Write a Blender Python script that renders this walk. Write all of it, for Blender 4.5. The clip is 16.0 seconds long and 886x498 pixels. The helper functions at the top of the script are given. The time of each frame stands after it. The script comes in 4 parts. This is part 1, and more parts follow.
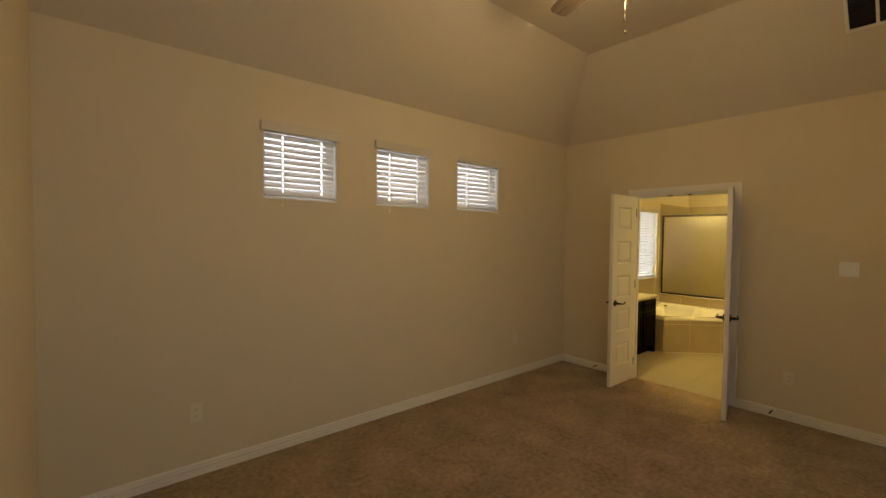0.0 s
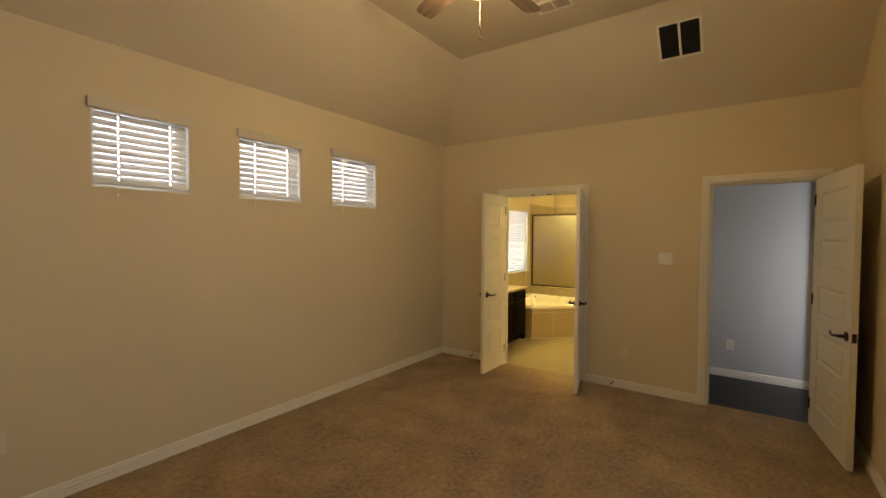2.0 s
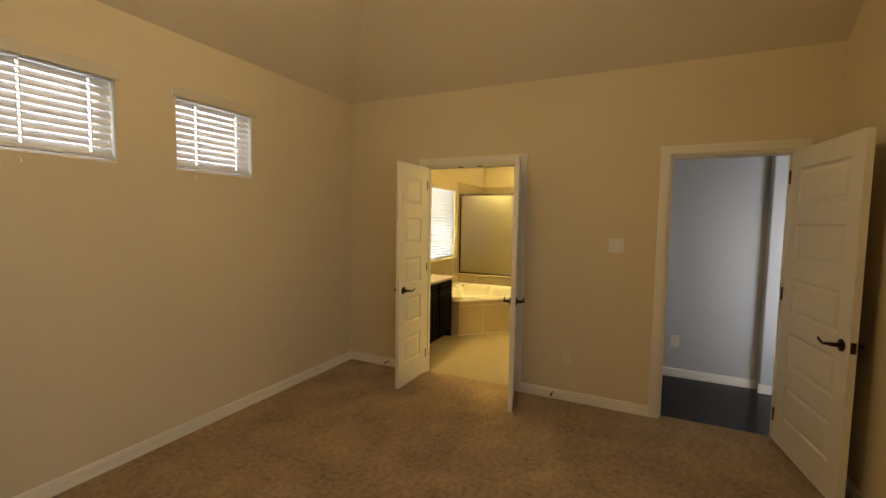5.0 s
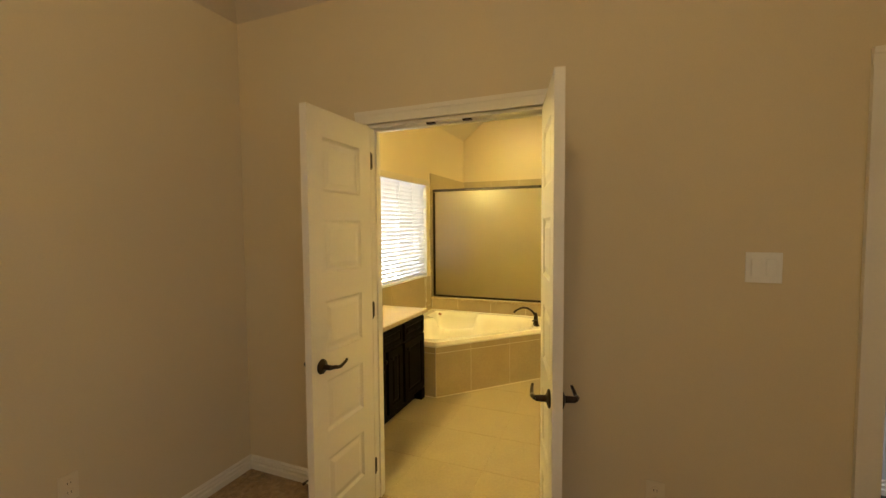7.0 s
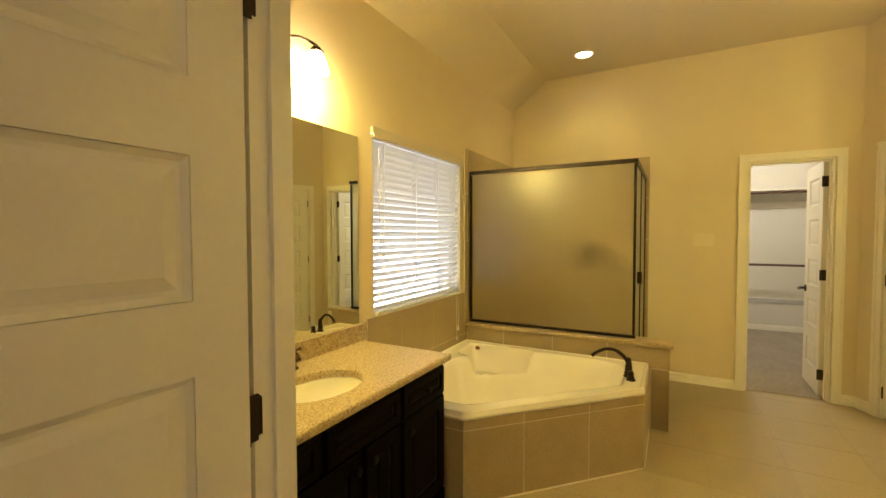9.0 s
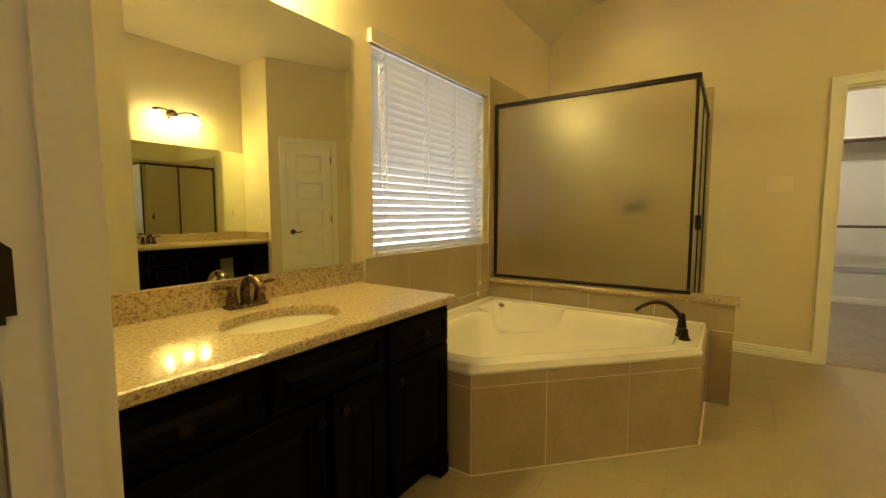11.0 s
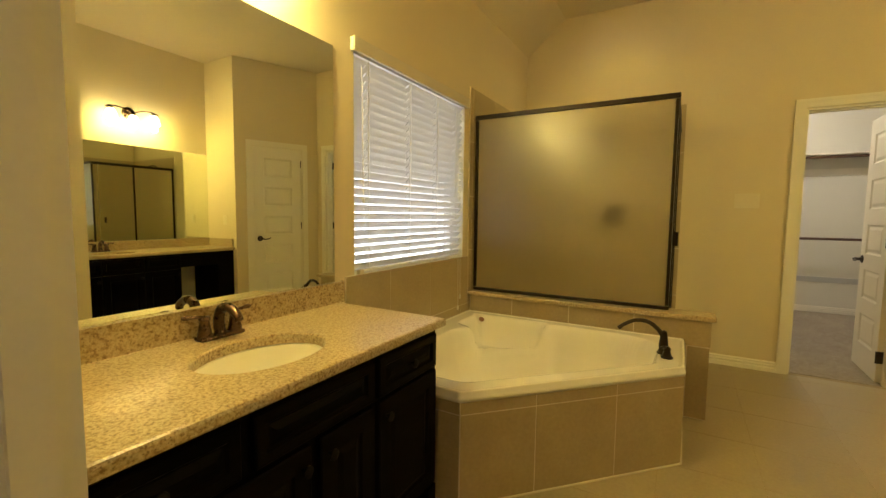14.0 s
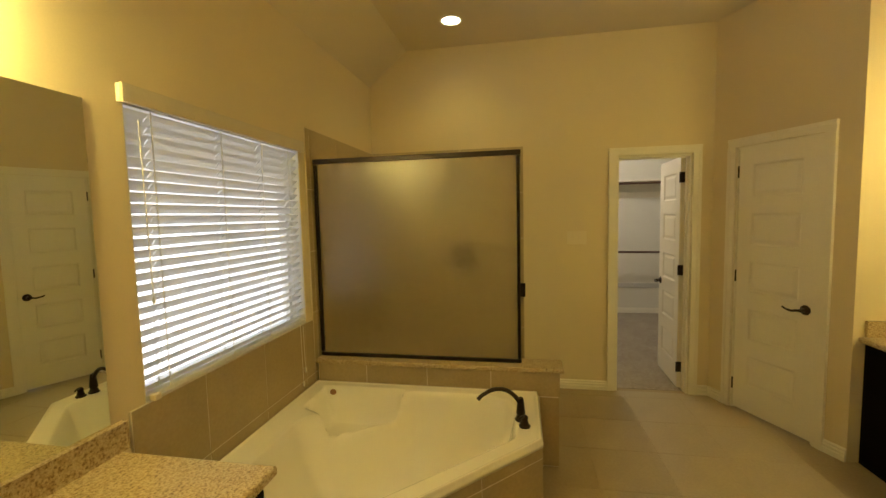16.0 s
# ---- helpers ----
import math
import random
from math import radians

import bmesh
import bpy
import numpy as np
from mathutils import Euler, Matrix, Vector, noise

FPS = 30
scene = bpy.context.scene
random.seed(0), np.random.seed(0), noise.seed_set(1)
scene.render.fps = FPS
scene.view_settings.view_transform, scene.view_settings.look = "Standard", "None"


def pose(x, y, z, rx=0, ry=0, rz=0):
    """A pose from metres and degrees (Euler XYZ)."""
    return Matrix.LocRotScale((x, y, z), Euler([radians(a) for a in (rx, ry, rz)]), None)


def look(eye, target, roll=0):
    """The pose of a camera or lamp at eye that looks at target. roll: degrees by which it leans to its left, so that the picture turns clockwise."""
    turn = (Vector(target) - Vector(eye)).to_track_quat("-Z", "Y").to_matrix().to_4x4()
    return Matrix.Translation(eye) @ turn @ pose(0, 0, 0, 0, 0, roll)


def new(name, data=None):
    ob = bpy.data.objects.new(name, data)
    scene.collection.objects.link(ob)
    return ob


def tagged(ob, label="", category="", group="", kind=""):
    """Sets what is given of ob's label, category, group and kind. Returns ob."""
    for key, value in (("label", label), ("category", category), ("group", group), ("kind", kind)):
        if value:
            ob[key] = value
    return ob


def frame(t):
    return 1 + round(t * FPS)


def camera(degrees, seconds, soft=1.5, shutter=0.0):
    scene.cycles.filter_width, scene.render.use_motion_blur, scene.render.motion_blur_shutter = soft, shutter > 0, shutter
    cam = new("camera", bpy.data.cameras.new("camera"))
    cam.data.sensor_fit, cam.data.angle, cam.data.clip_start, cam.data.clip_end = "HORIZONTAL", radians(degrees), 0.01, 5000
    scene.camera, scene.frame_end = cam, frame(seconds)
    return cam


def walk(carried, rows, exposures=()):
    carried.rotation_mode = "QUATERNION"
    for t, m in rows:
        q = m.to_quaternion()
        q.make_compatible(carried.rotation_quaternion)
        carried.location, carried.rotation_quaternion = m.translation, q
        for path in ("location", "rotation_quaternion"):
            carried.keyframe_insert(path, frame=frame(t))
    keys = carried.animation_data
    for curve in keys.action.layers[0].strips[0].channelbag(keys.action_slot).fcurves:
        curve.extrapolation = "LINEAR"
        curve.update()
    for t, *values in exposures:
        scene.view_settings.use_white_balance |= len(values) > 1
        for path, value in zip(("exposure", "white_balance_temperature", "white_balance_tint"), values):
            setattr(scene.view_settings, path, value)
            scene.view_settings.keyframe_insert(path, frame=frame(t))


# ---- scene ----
cam = camera(92.9, 16.0)
PATH = [
    (0, (1.36, 4.009, 1.575), (2.653, 5.533, 1.512), 0.6),
    (0.5, (1.377, 3.975, 1.559), (2.783, 5.397, 1.502), 0.4),
    (1, (1.397, 3.944, 1.549), (2.877, 5.287, 1.497), 0.4),
    (1.5, (1.417, 3.927, 1.545), (2.978, 5.176, 1.488), 0.2),
    (2, (1.454, 3.883, 1.539), (3.087, 5.036, 1.479), 0.4),
    (2.5, (1.472, 3.868, 1.535), (3.166, 4.93, 1.485), 0.2),
    (3, (1.488, 3.868, 1.537), (3.221, 4.864, 1.468), 0.5),
    (3.5, (1.535, 3.903, 1.539), (3.296, 4.846, 1.433), 0.2),
    (6, (3.227, 4.663, 1.514), (5.057, 5.459, 1.385), 0.5),
    (6.5, (3.653, 4.871, 1.525), (5.505, 5.619, 1.422), -0.8),
    (7, (4.072, 4.99, 1.504), (5.921, 5.745, 1.397), -0.4),
    (7.5, (4.479, 5.159, 1.521), (6.306, 5.969, 1.448), -0.2),
    (8, (4.866, 5.293, 1.503), (6.67, 6.155, 1.444), -0.8),
    (8.5, (5.219, 5.419, 1.467), (6.99, 6.343, 1.372), -0.1),
    (9, (5.481, 5.494, 1.407), (7.235, 6.453, 1.338), -0.1),
    (9.5, (5.674, 5.5, 1.271), (7.346, 6.595, 1.202), -1.1),
    (9.7, (5.725, 5.496, 1.23), (7.368, 6.633, 1.124), -1.1),
    (12, (5.973, 5.614, 1.115), (7.652, 6.685, 0.93), 0.9),
    (12.5, (6.001, 5.633, 1.103), (7.716, 6.648, 0.936), 0.8),
    (13, (5.992, 5.654, 1.106), (7.717, 6.656, 0.96), 0.7),
    (13.5, (5.964, 5.669, 1.128), (7.683, 6.68, 0.976), 0.9),
    (14, (5.923, 5.67, 1.208), (7.654, 6.659, 1.049), 0.7),
    (14.5, (5.914, 5.685, 1.344), (7.653, 6.649, 1.13), -0.4),
    (15, (5.97, 5.731, 1.468), (7.735, 6.653, 1.286), -0.7),
    (15.5, (6.062, 5.755, 1.548), (7.935, 6.441, 1.399), -2.8),
    (16, (6.241, 5.728, 1.569), (8.201, 6.091, 1.412), -1.3),
]
walk(cam, [(t, look(eye, target, roll)) for t, eye, target, roll in PATH],
     [(0.0, 0.72), (0.8, 1.03), (6.5, 1.06), (7.5, 1.06), (8.0, 0.92), (9.0, 0.63), (9.7, 0.46), (12.0, 0.24), (14.5, 0.22), (15.3, 0.15), (16.0, -0.08)])

# ---- light ----
world = bpy.data.worlds.new("world")
scene.world = world
world.use_nodes = True
wn = world.node_tree.nodes
sky = wn.new("ShaderNodeTexSky")
sky.sky_type, sky.sun_disc = "NISHITA", False
sky.sun_elevation, sky.sun_rotation = radians(48), radians(270)
wn["Background"].inputs[1].default_value = 0.12
world.node_tree.links.new(sky.outputs[0], wn["Background"].inputs[0])

sun = new("sun", bpy.data.lights.new("sun", "SUN"))
sun.data.energy, sun.data.angle, sun.data.color = 4.5, radians(0.6), (1, 0.96, 0.9)
sun.matrix_world = look((-20, 5, 22), (3, 5, 0))

WARM = (1.0, 0.795, 0.20)
FANWARM = (1.0, 0.75, 0.36)
DAY = (0.95, 0.955, 1.0)
BULB_W, FAN_W, DOWN_W = 11.0, 6.0, 7.0


def lamp(name, kind, place, watts, colour, size=0.05, target=None, spot=None):
    data = bpy.data.lights.new(name, kind)
    data.energy, data.color = watts, colour
    if kind == "AREA":
        data.shape, data.size, data.size_y = "RECTANGLE", size[0], size[1]
    else:
        data.shadow_soft_size = size
    if spot:
        data.spot_size, data.spot_blend = radians(spot), 0.6
    ob = new(name, data)
    ob.matrix_world = look(place, target) if target else pose(*place)
    return ob


# ---- materials ----
def shader(name, colour, rough=0.5, metal=0.0, vary=0.08, scale=6.0, fine=120.0, bump=0.1, depth=0.002, spec=0.5, coat=0.0, speck=None):
    """A painted or plain surface with slow blotches, fine grain and relief."""
    m = bpy.data.materials.new(name)
    m.use_nodes = True
    nt, n, l = m.node_tree, m.node_tree.nodes, m.node_tree.links
    p = n["Principled BSDF"]
    p.inputs["Roughness"].default_value, p.inputs["Metallic"].default_value = rough, metal
    p.inputs["Specular IOR Level"].default_value, p.inputs["Coat Weight"].default_value = spec, coat
    co = n.new("ShaderNodeTexCoord")
    big, small = n.new("ShaderNodeTexNoise"), n.new("ShaderNodeTexNoise")
    big.inputs["Scale"].default_value, big.inputs["Detail"].default_value = scale, 5
    small.inputs["Scale"].default_value, small.inputs["Detail"].default_value = fine, 3
    l.new(co.outputs["Object"], big.inputs["Vector"]), l.new(co.outputs["Object"], small.inputs["Vector"])
    both = n.new("ShaderNodeMath")
    both.operation = "ADD"
    l.new(big.outputs[0], both.inputs[0]), l.new(small.outputs[0], both.inputs[1])
    ramp = n.new("ShaderNodeMapRange")
    ramp.inputs[1].default_value, ramp.inputs[2].default_value = 0.6, 1.4
    ramp.inputs[3].default_value, ramp.inputs[4].default_value = 1 - vary, 1 + vary
    l.new(both.outputs[0], ramp.inputs[0])
    mul = n.new("ShaderNodeVectorMath")
    mul.operation = "SCALE"
    mul.inputs[0].default_value = colour
    l.new(ramp.outputs[0], mul.inputs["Scale"])
    l.new(mul.outputs[0], p.inputs["Base Color"])
    if bump:
        b = n.new("ShaderNodeBump")
        b.inputs["Strength"].default_value, b.inputs["Distance"].default_value = bump, depth
        l.new(small.outputs[0], b.inputs["Height"]), l.new(b.outputs[0], p.inputs["Normal"])
    wear = n.new("ShaderNodeMapRange")
    wear.inputs[1].default_value, wear.inputs[2].default_value = 0.3, 0.7
    wear.inputs[3].default_value, wear.inputs[4].default_value = max(0.0, rough - 0.06), min(1.0, rough + 0.06)
    l.new(big.outputs[0], wear.inputs[0]), l.new(wear.outputs[0], p.inputs["Roughness"])
    return m


def stops(ramp, rows):
    el = ramp.color_ramp.elements
    while len(el) < len(rows):
        el.new(0.5)
    for e, (at, c) in zip(el, rows):
        e.position, e.color = at, (*c, 1)


def carpet_shader(name, dark, light):
    m = bpy.data.materials.new(name)
    m.use_nodes = True
    n, l = m.node_tree.nodes, m.node_tree.links
    p = n["Principled BSDF"]
    p.inputs["Roughness"].default_value, p.inputs["Specular IOR Level"].default_value = 1.0, 0.1
    p.inputs["Sheen Weight"].default_value = 0.25
    co = n.new("ShaderNodeTexCoord")
    tread, pile, tuft = n.new("ShaderNodeTexNoise"), n.new("ShaderNodeTexNoise"), n.new("ShaderNodeTexNoise")
    for t, s, d in ((tread, 3.2, 4), (pile, 30, 6), (tuft, 150, 3)):
        t.inputs["Scale"].default_value, t.inputs["Detail"].default_value = s, d
        l.new(co.outputs["Object"], t.inputs["Vector"])
    tread.inputs["Distortion"].default_value = 0.4
    mix1, mix2 = n.new("ShaderNodeMath"), n.new("ShaderNodeMath")
    mix1.operation = mix2.operation = "MULTIPLY_ADD"
    mix1.inputs[1].default_value, mix2.inputs[1].default_value = 0.95, 0.9
    calm = n.new("ShaderNodeMath")
    calm.operation = "MULTIPLY_ADD"
    calm.inputs[1].default_value, calm.inputs[2].default_value = 0.7, 0.15
    l.new(tread.outputs[0], calm.inputs[0])
    l.new(pile.outputs[0], mix1.inputs[0]), l.new(calm.outputs[0], mix1.inputs[2])
    l.new(tuft.outputs[0], mix2.inputs[0]), l.new(mix1.outputs[0], mix2.inputs[2])
    r = n.new("ShaderNodeValToRGB")
    half = n.new("ShaderNodeMath")
    half.operation = "MULTIPLY"
    half.inputs[1].default_value = 0.467
    l.new(mix2.outputs[0], half.inputs[0]), l.new(half.outputs[0], r.inputs[0])
    stops(r, [(0.5, dark), (0.86, light)])
    r.color_ramp.elements[0].position, r.color_ramp.elements[1].position = 0.49, 0.83
    l.new(r.outputs[0], p.inputs["Base Color"])
    b = n.new("ShaderNodeBump")
    b.inputs["Strength"].default_value, b.inputs["Distance"].default_value = 0.9, 0.012
    l.new(mix2.outputs[0], b.inputs["Height"]), l.new(b.outputs[0], p.inputs["Normal"])
    return m


def granite_shader(name):
    m = bpy.data.materials.new(name)
    m.use_nodes = True
    n, l = m.node_tree.nodes, m.node_tree.links
    p = n["Principled BSDF"]
    p.inputs["Roughness"].default_value, p.inputs["Coat Weight"].default_value, p.inputs["Coat Roughness"].default_value = 0.3, 0.4, 0.05
    p.inputs["Specular IOR Level"].default_value = 0.3
    co = n.new("ShaderNodeTexCoord")
    cell, cloud, fleck = n.new("ShaderNodeTexVoronoi"), n.new("ShaderNodeTexNoise"), n.new("ShaderNodeTexNoise")
    cell.inputs["Scale"].default_value = 120
    cloud.inputs["Scale"].default_value, cloud.inputs["Detail"].default_value = 120, 8
    fleck.inputs["Scale"].default_value, fleck.inputs["Detail"].default_value = 210, 5
    for t in (cell, cloud, fleck):
        l.new(co.outputs["Object"], t.inputs["Vector"])
    r = n.new("ShaderNodeValToRGB")
    l.new(cloud.outputs[0], r.inputs[0])
    stops(r, [(0.31, (0.20, 0.125, 0.063)), (0.42, (0.37, 0.265, 0.143)), (0.50, (0.48, 0.37, 0.215)), (0.60, (0.57, 0.46, 0.29)), (0.76, (0.40, 0.29, 0.16))])
    g = n.new("ShaderNodeValToRGB")
    l.new(fleck.outputs[0], g.inputs[0])
    stops(g, [(0.32, (0.0, 0.0, 0.0)), (0.42, (1, 1, 1))])
    tone = n.new("ShaderNodeMixRGB")
    tone.blend_type = "MULTIPLY"
    tone.inputs[0].default_value = 0.14
    grey = n.new("ShaderNodeRGBToBW")
    l.new(cell.outputs["Color"], grey.inputs[0])
    l.new(r.outputs[0], tone.inputs[1]), l.new(grey.outputs[0], tone.inputs[2])
    dark = n.new("ShaderNodeMixRGB")
    dark.inputs[1].default_value = (0.19, 0.122, 0.066, 1)
    l.new(g.outputs[0], dark.inputs[0]), l.new(tone.outputs[0], dark.inputs[2])
    l.new(dark.outputs[0], p.inputs["Base Color"])
    return m


def tile_shader(name, colour, rough, random_step=0.06):
    """Stone-look tile: cloudy, and each tile a little lighter or darker."""
    m = shader(name, colour, rough, vary=0.12, scale=5.0, fine=60.0, bump=0.06, depth=0.001)
    n, l = m.node_tree.nodes, m.node_tree.links
    info, ramp = n.new("ShaderNodeObjectInfo"), n.new("ShaderNodeMapRange")
    ramp.inputs[3].default_value, ramp.inputs[4].default_value = 1 - random_step, 1 + random_step
    l.new(info.outputs["Random"], ramp.inputs[0])
    p = n["Principled BSDF"]
    src = p.inputs["Base Color"].links[0].from_socket
    mul = n.new("ShaderNodeVectorMath")
    mul.operation = "SCALE"
    l.new(src, mul.inputs[0]), l.new(ramp.outputs[0], mul.inputs["Scale"]), l.new(mul.outputs[0], p.inputs["Base Color"])
    return m


def wood_shader(name, dark, light, rough):
    m = bpy.data.materials.new(name)
    m.use_nodes = True
    n, l = m.node_tree.nodes, m.node_tree.links
    p = n["Principled BSDF"]
    p.inputs["Roughness"].default_value = rough
    co, mp, t = n.new("ShaderNodeTexCoord"), n.new("ShaderNodeMapping"), n.new("ShaderNodeTexNoise")
    mp.inputs["Scale"].default_value = (1, 14, 14)
    t.inputs["Scale"].default_value, t.inputs["Detail"].default_value = 6, 6
    l.new(co.outputs["Object"], mp.inputs[0]), l.new(mp.outputs[0], t.inputs["Vector"])
    r = n.new("ShaderNodeValToRGB")
    l.new(t.outputs[0], r.inputs[0])
    stops(r, [(0.35, dark), (0.7, light)])
    l.new(r.outputs[0], p.inputs["Base Color"])
    return m


def glass_shader(name, colour, rough, bump=0.0):
    m = bpy.data.materials.new(name)
    m.use_nodes = True
    n, l = m.node_tree.nodes, m.node_tree.links
    p = n["Principled BSDF"]
    p.inputs["Base Color"].default_value = (*colour, 1)
    p.inputs["Roughness"].default_value, p.inputs["Transmission Weight"].default_value, p.inputs["IOR"].default_value = rough, 1.0, 1.45
    if bump:
        t, b = n.new("ShaderNodeTexNoise"), n.new("ShaderNodeBump")
        t.inputs["Scale"].default_value = 160
        b.inputs["Strength"].default_value, b.inputs["Distance"].default_value = bump, 0.002
        l.new(t.outputs[0], b.inputs["Height"]), l.new(b.outputs[0], p.inputs["Normal"])
    return m


def glow_shader(name, colour, strength):
    m = bpy.data.materials.new(name)
    m.use_nodes = True
    p = m.node_tree.nodes["Principled BSDF"]
    p.inputs["Base Color"].default_value = (0.8, 0.78, 0.7, 1)
    p.inputs["Emission Color"].default_value, p.inputs["Emission Strength"].default_value = (*colour, 1), strength
    return m


PAINT = shader("wall_paint", (0.67, 0.565, 0.385), 0.85, vary=0.035, scale=1.6, fine=160, bump=0.12, depth=0.0015, spec=0.25)
CEIL = shader("ceiling_paint", (0.66, 0.57, 0.43), 0.9, vary=0.03, scale=1.5, fine=90, bump=0.35, depth=0.003, spec=0.2)
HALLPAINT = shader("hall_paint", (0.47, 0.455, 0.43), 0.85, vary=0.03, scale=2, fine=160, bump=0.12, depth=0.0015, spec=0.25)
CLOSETPAINT = shader("closet_paint", (0.68, 0.65, 0.57), 0.85, vary=0.03, scale=2, fine=160, bump=0.12, depth=0.0015, spec=0.25)
TRIM = shader("trim_paint", (0.78, 0.73, 0.63), 0.42, vary=0.03, scale=5, fine=90, bump=0.04, depth=0.001)
ALMOND = shader("almond_plastic", (0.71, 0.62, 0.455), 0.45, vary=0.03, bump=0.0)
WHITE = shader("white_plastic", (0.80, 0.78, 0.73), 0.4, vary=0.03, bump=0.0)
BLIND = shader("blind_slat", (0.83, 0.82, 0.80), 0.45, vary=0.03, scale=9, fine=140, bump=0.05)


def let_through(m, share):
    """Thin vinyl that lets some daylight shine through."""
    n, l = m.node_tree.nodes, m.node_tree.links
    thin, both = n.new("ShaderNodeBsdfTranslucent"), n.new("ShaderNodeMixShader")
    thin.inputs[0].default_value = (0.86, 0.85, 0.84, 1)
    both.inputs[0].default_value = share
    l.new(n["Principled BSDF"].outputs[0], both.inputs[1]), l.new(thin.outputs[0], both.inputs[2])
    l.new(both.outputs[0], n["Material Output"].inputs[0])


let_through(BLIND, 0.13)
# Off-white vinyl darkened to tan: the shade on the valances is in the colour.
VALANCE_SHADED = shader("valance_shaded", (0.60, 0.53, 0.42), 0.5, vary=0.04, scale=8, fine=120, bump=0.05)
CARPET = carpet_shader("carpet", (0.135, 0.080, 0.037), (0.53, 0.36, 0.19))
CARPET2 = carpet_shader("closet_carpet", (0.19, 0.15, 0.108), (0.42, 0.355, 0.275))
TILE = tile_shader("wall_tile", (0.395, 0.308, 0.182), 0.38, 0.04)
FLOORTILE = tile_shader("floor_tile", (0.345, 0.278, 0.175), 0.34, 0.02)
GROUT = shader("grout", (0.68, 0.60, 0.47), 0.9, vary=0.06, scale=12, fine=200, bump=0.2)
GRANITE = granite_shader("granite")
ACRYLIC = shader("tub_acrylic", (0.84, 0.79, 0.69), 0.14, vary=0.015, scale=3, bump=0.0, coat=0.4)
CHINA = shader("sink_china", (0.84, 0.80, 0.70), 0.1, vary=0.01, scale=3, bump=0.0, coat=0.5)
ESPRESSO = wood_shader("espresso_wood", (0.0015, 0.001, 0.0007), (0.0035, 0.0022, 0.0014), 0.5)
ESPRESSO.node_tree.nodes["Principled BSDF"].inputs["Specular IOR Level"].default_value = 0.045
HALLWOOD = wood_shader("hall_wood", (0.007, 0.005, 0.0045), (0.015, 0.011, 0.009), 0.3)
HALLWOOD.node_tree.nodes["Principled BSDF"].inputs["Specular IOR Level"].default_value = 0.2
RODWOOD = wood_shader("rod_wood", (0.07, 0.035, 0.022), (0.13, 0.065, 0.04), 0.4)
BRONZE = shader("oiled_bronze", (0.032, 0.021, 0.015), 0.36, metal=0.7, vary=0.25, scale=40, fine=200, bump=0.03)
BRONZE2 = shader("brushed_bronze", (0.11, 0.068, 0.045), 0.28, metal=0.9, vary=0.25, scale=40, fine=200, bump=0.03)
DARKMETAL = shader("shower_metal", (0.03, 0.022, 0.017), 0.35, metal=0.7, vary=0.15, scale=30, bump=0.02)
MIRROR = shader("mirror_silver", (0.86, 0.90, 0.75), 0.008, metal=1.0, vary=0.0, bump=0.0)
MIRROR.node_tree.links.remove(MIRROR.node_tree.nodes["Principled BSDF"].inputs["Roughness"].links[0])
MIRROR.node_tree.nodes["Principled BSDF"].inputs["Roughness"].default_value = 0.004
FROST = glass_shader("obscure_glass", (0.92, 0.89, 0.80), 0.28, 0.12)
CLEAR = glass_shader("window_glass", (0.97, 0.98, 0.98), 0.0)
SHADE = glow_shader("lit_shade", (1.0, 0.80, 0.45), 22.0)
FANGLOW = glow_shader("lit_shade_fan", (1.0, 0.72, 0.36), 2.2)
DOWNGLOW = glow_shader("lit_downlight", (1.0, 0.86, 0.6), 14.0)
BLACK = shader("flat_black", (0.012, 0.011, 0.012), 0.7, vary=0.2, bump=0.0)
GROUND = shader("ground_bounce", (0.52, 0.49, 0.44), 0.95, vary=0.3, scale=1.5, fine=60, bump=0.5, depth=0.03)
# Emission stands in for outdoor daylight on the panel behind the blinds.
DISTANCE_GLOW = bpy.data.materials.new("distance_glow")
DISTANCE_GLOW.use_nodes = True
DISTANCE_GLOW.node_tree.nodes["Principled BSDF"].inputs["Base Color"].default_value = (0.5, 0.5, 0.52, 1)
DISTANCE_GLOW.node_tree.nodes["Principled BSDF"].inputs["Emission Color"].default_value = (*DAY, 1)
DISTANCE_GLOW.node_tree.nodes["Principled BSDF"].inputs["Emission Strength"].default_value = 2.0
FANWOOD = wood_shader("fan_blade", (0.10, 0.065, 0.04), (0.20, 0.14, 0.09), 0.5)
VINYL = shader("window_vinyl", (0.75, 0.74, 0.71), 0.4, vary=0.02, bump=0.0)
BLACKKNOB = shader("dark_knob", (0.006, 0.004, 0.003), 0.6, metal=0.0, spec=0.15, vary=0.2, scale=40, bump=0.0)
# Near-black colour stands in for the darkness of the open stairwell.
STAIRDARK = wood_shader("stairwell_dark", (0.012, 0.008, 0.006), (0.045, 0.03, 0.022), 0.6)
# Brown for the supply louvres, darker than the register frame.
BROWNLOUVRE = shader("brown_louvre", (0.30, 0.24, 0.19), 0.7, vary=0.2, scale=20, bump=0.0)
COPPER = shader("copper_cap", (0.30, 0.15, 0.08), 0.3, metal=0.8, vary=0.1, bump=0.0)


# ---- builders ----
def link(name, bm, material, smooth=False):
    bmesh.ops.recalc_face_normals(bm, faces=bm.faces)
    me = bpy.data.meshes.new(name)
    bm.to_mesh(me)
    bm.free()
    if smooth:
        for p in me.polygons:
            p.use_smooth = True
        me.set_sharp_from_angle(angle=radians(38))
    me.materials.append(material)
    return new(name, me)


def part(name, bm, material, parent, label="", smooth=False):
    ob = link(name, bm, material, smooth)
    ob.parent = parent
    if label:
        tagged(ob, label)
    return ob


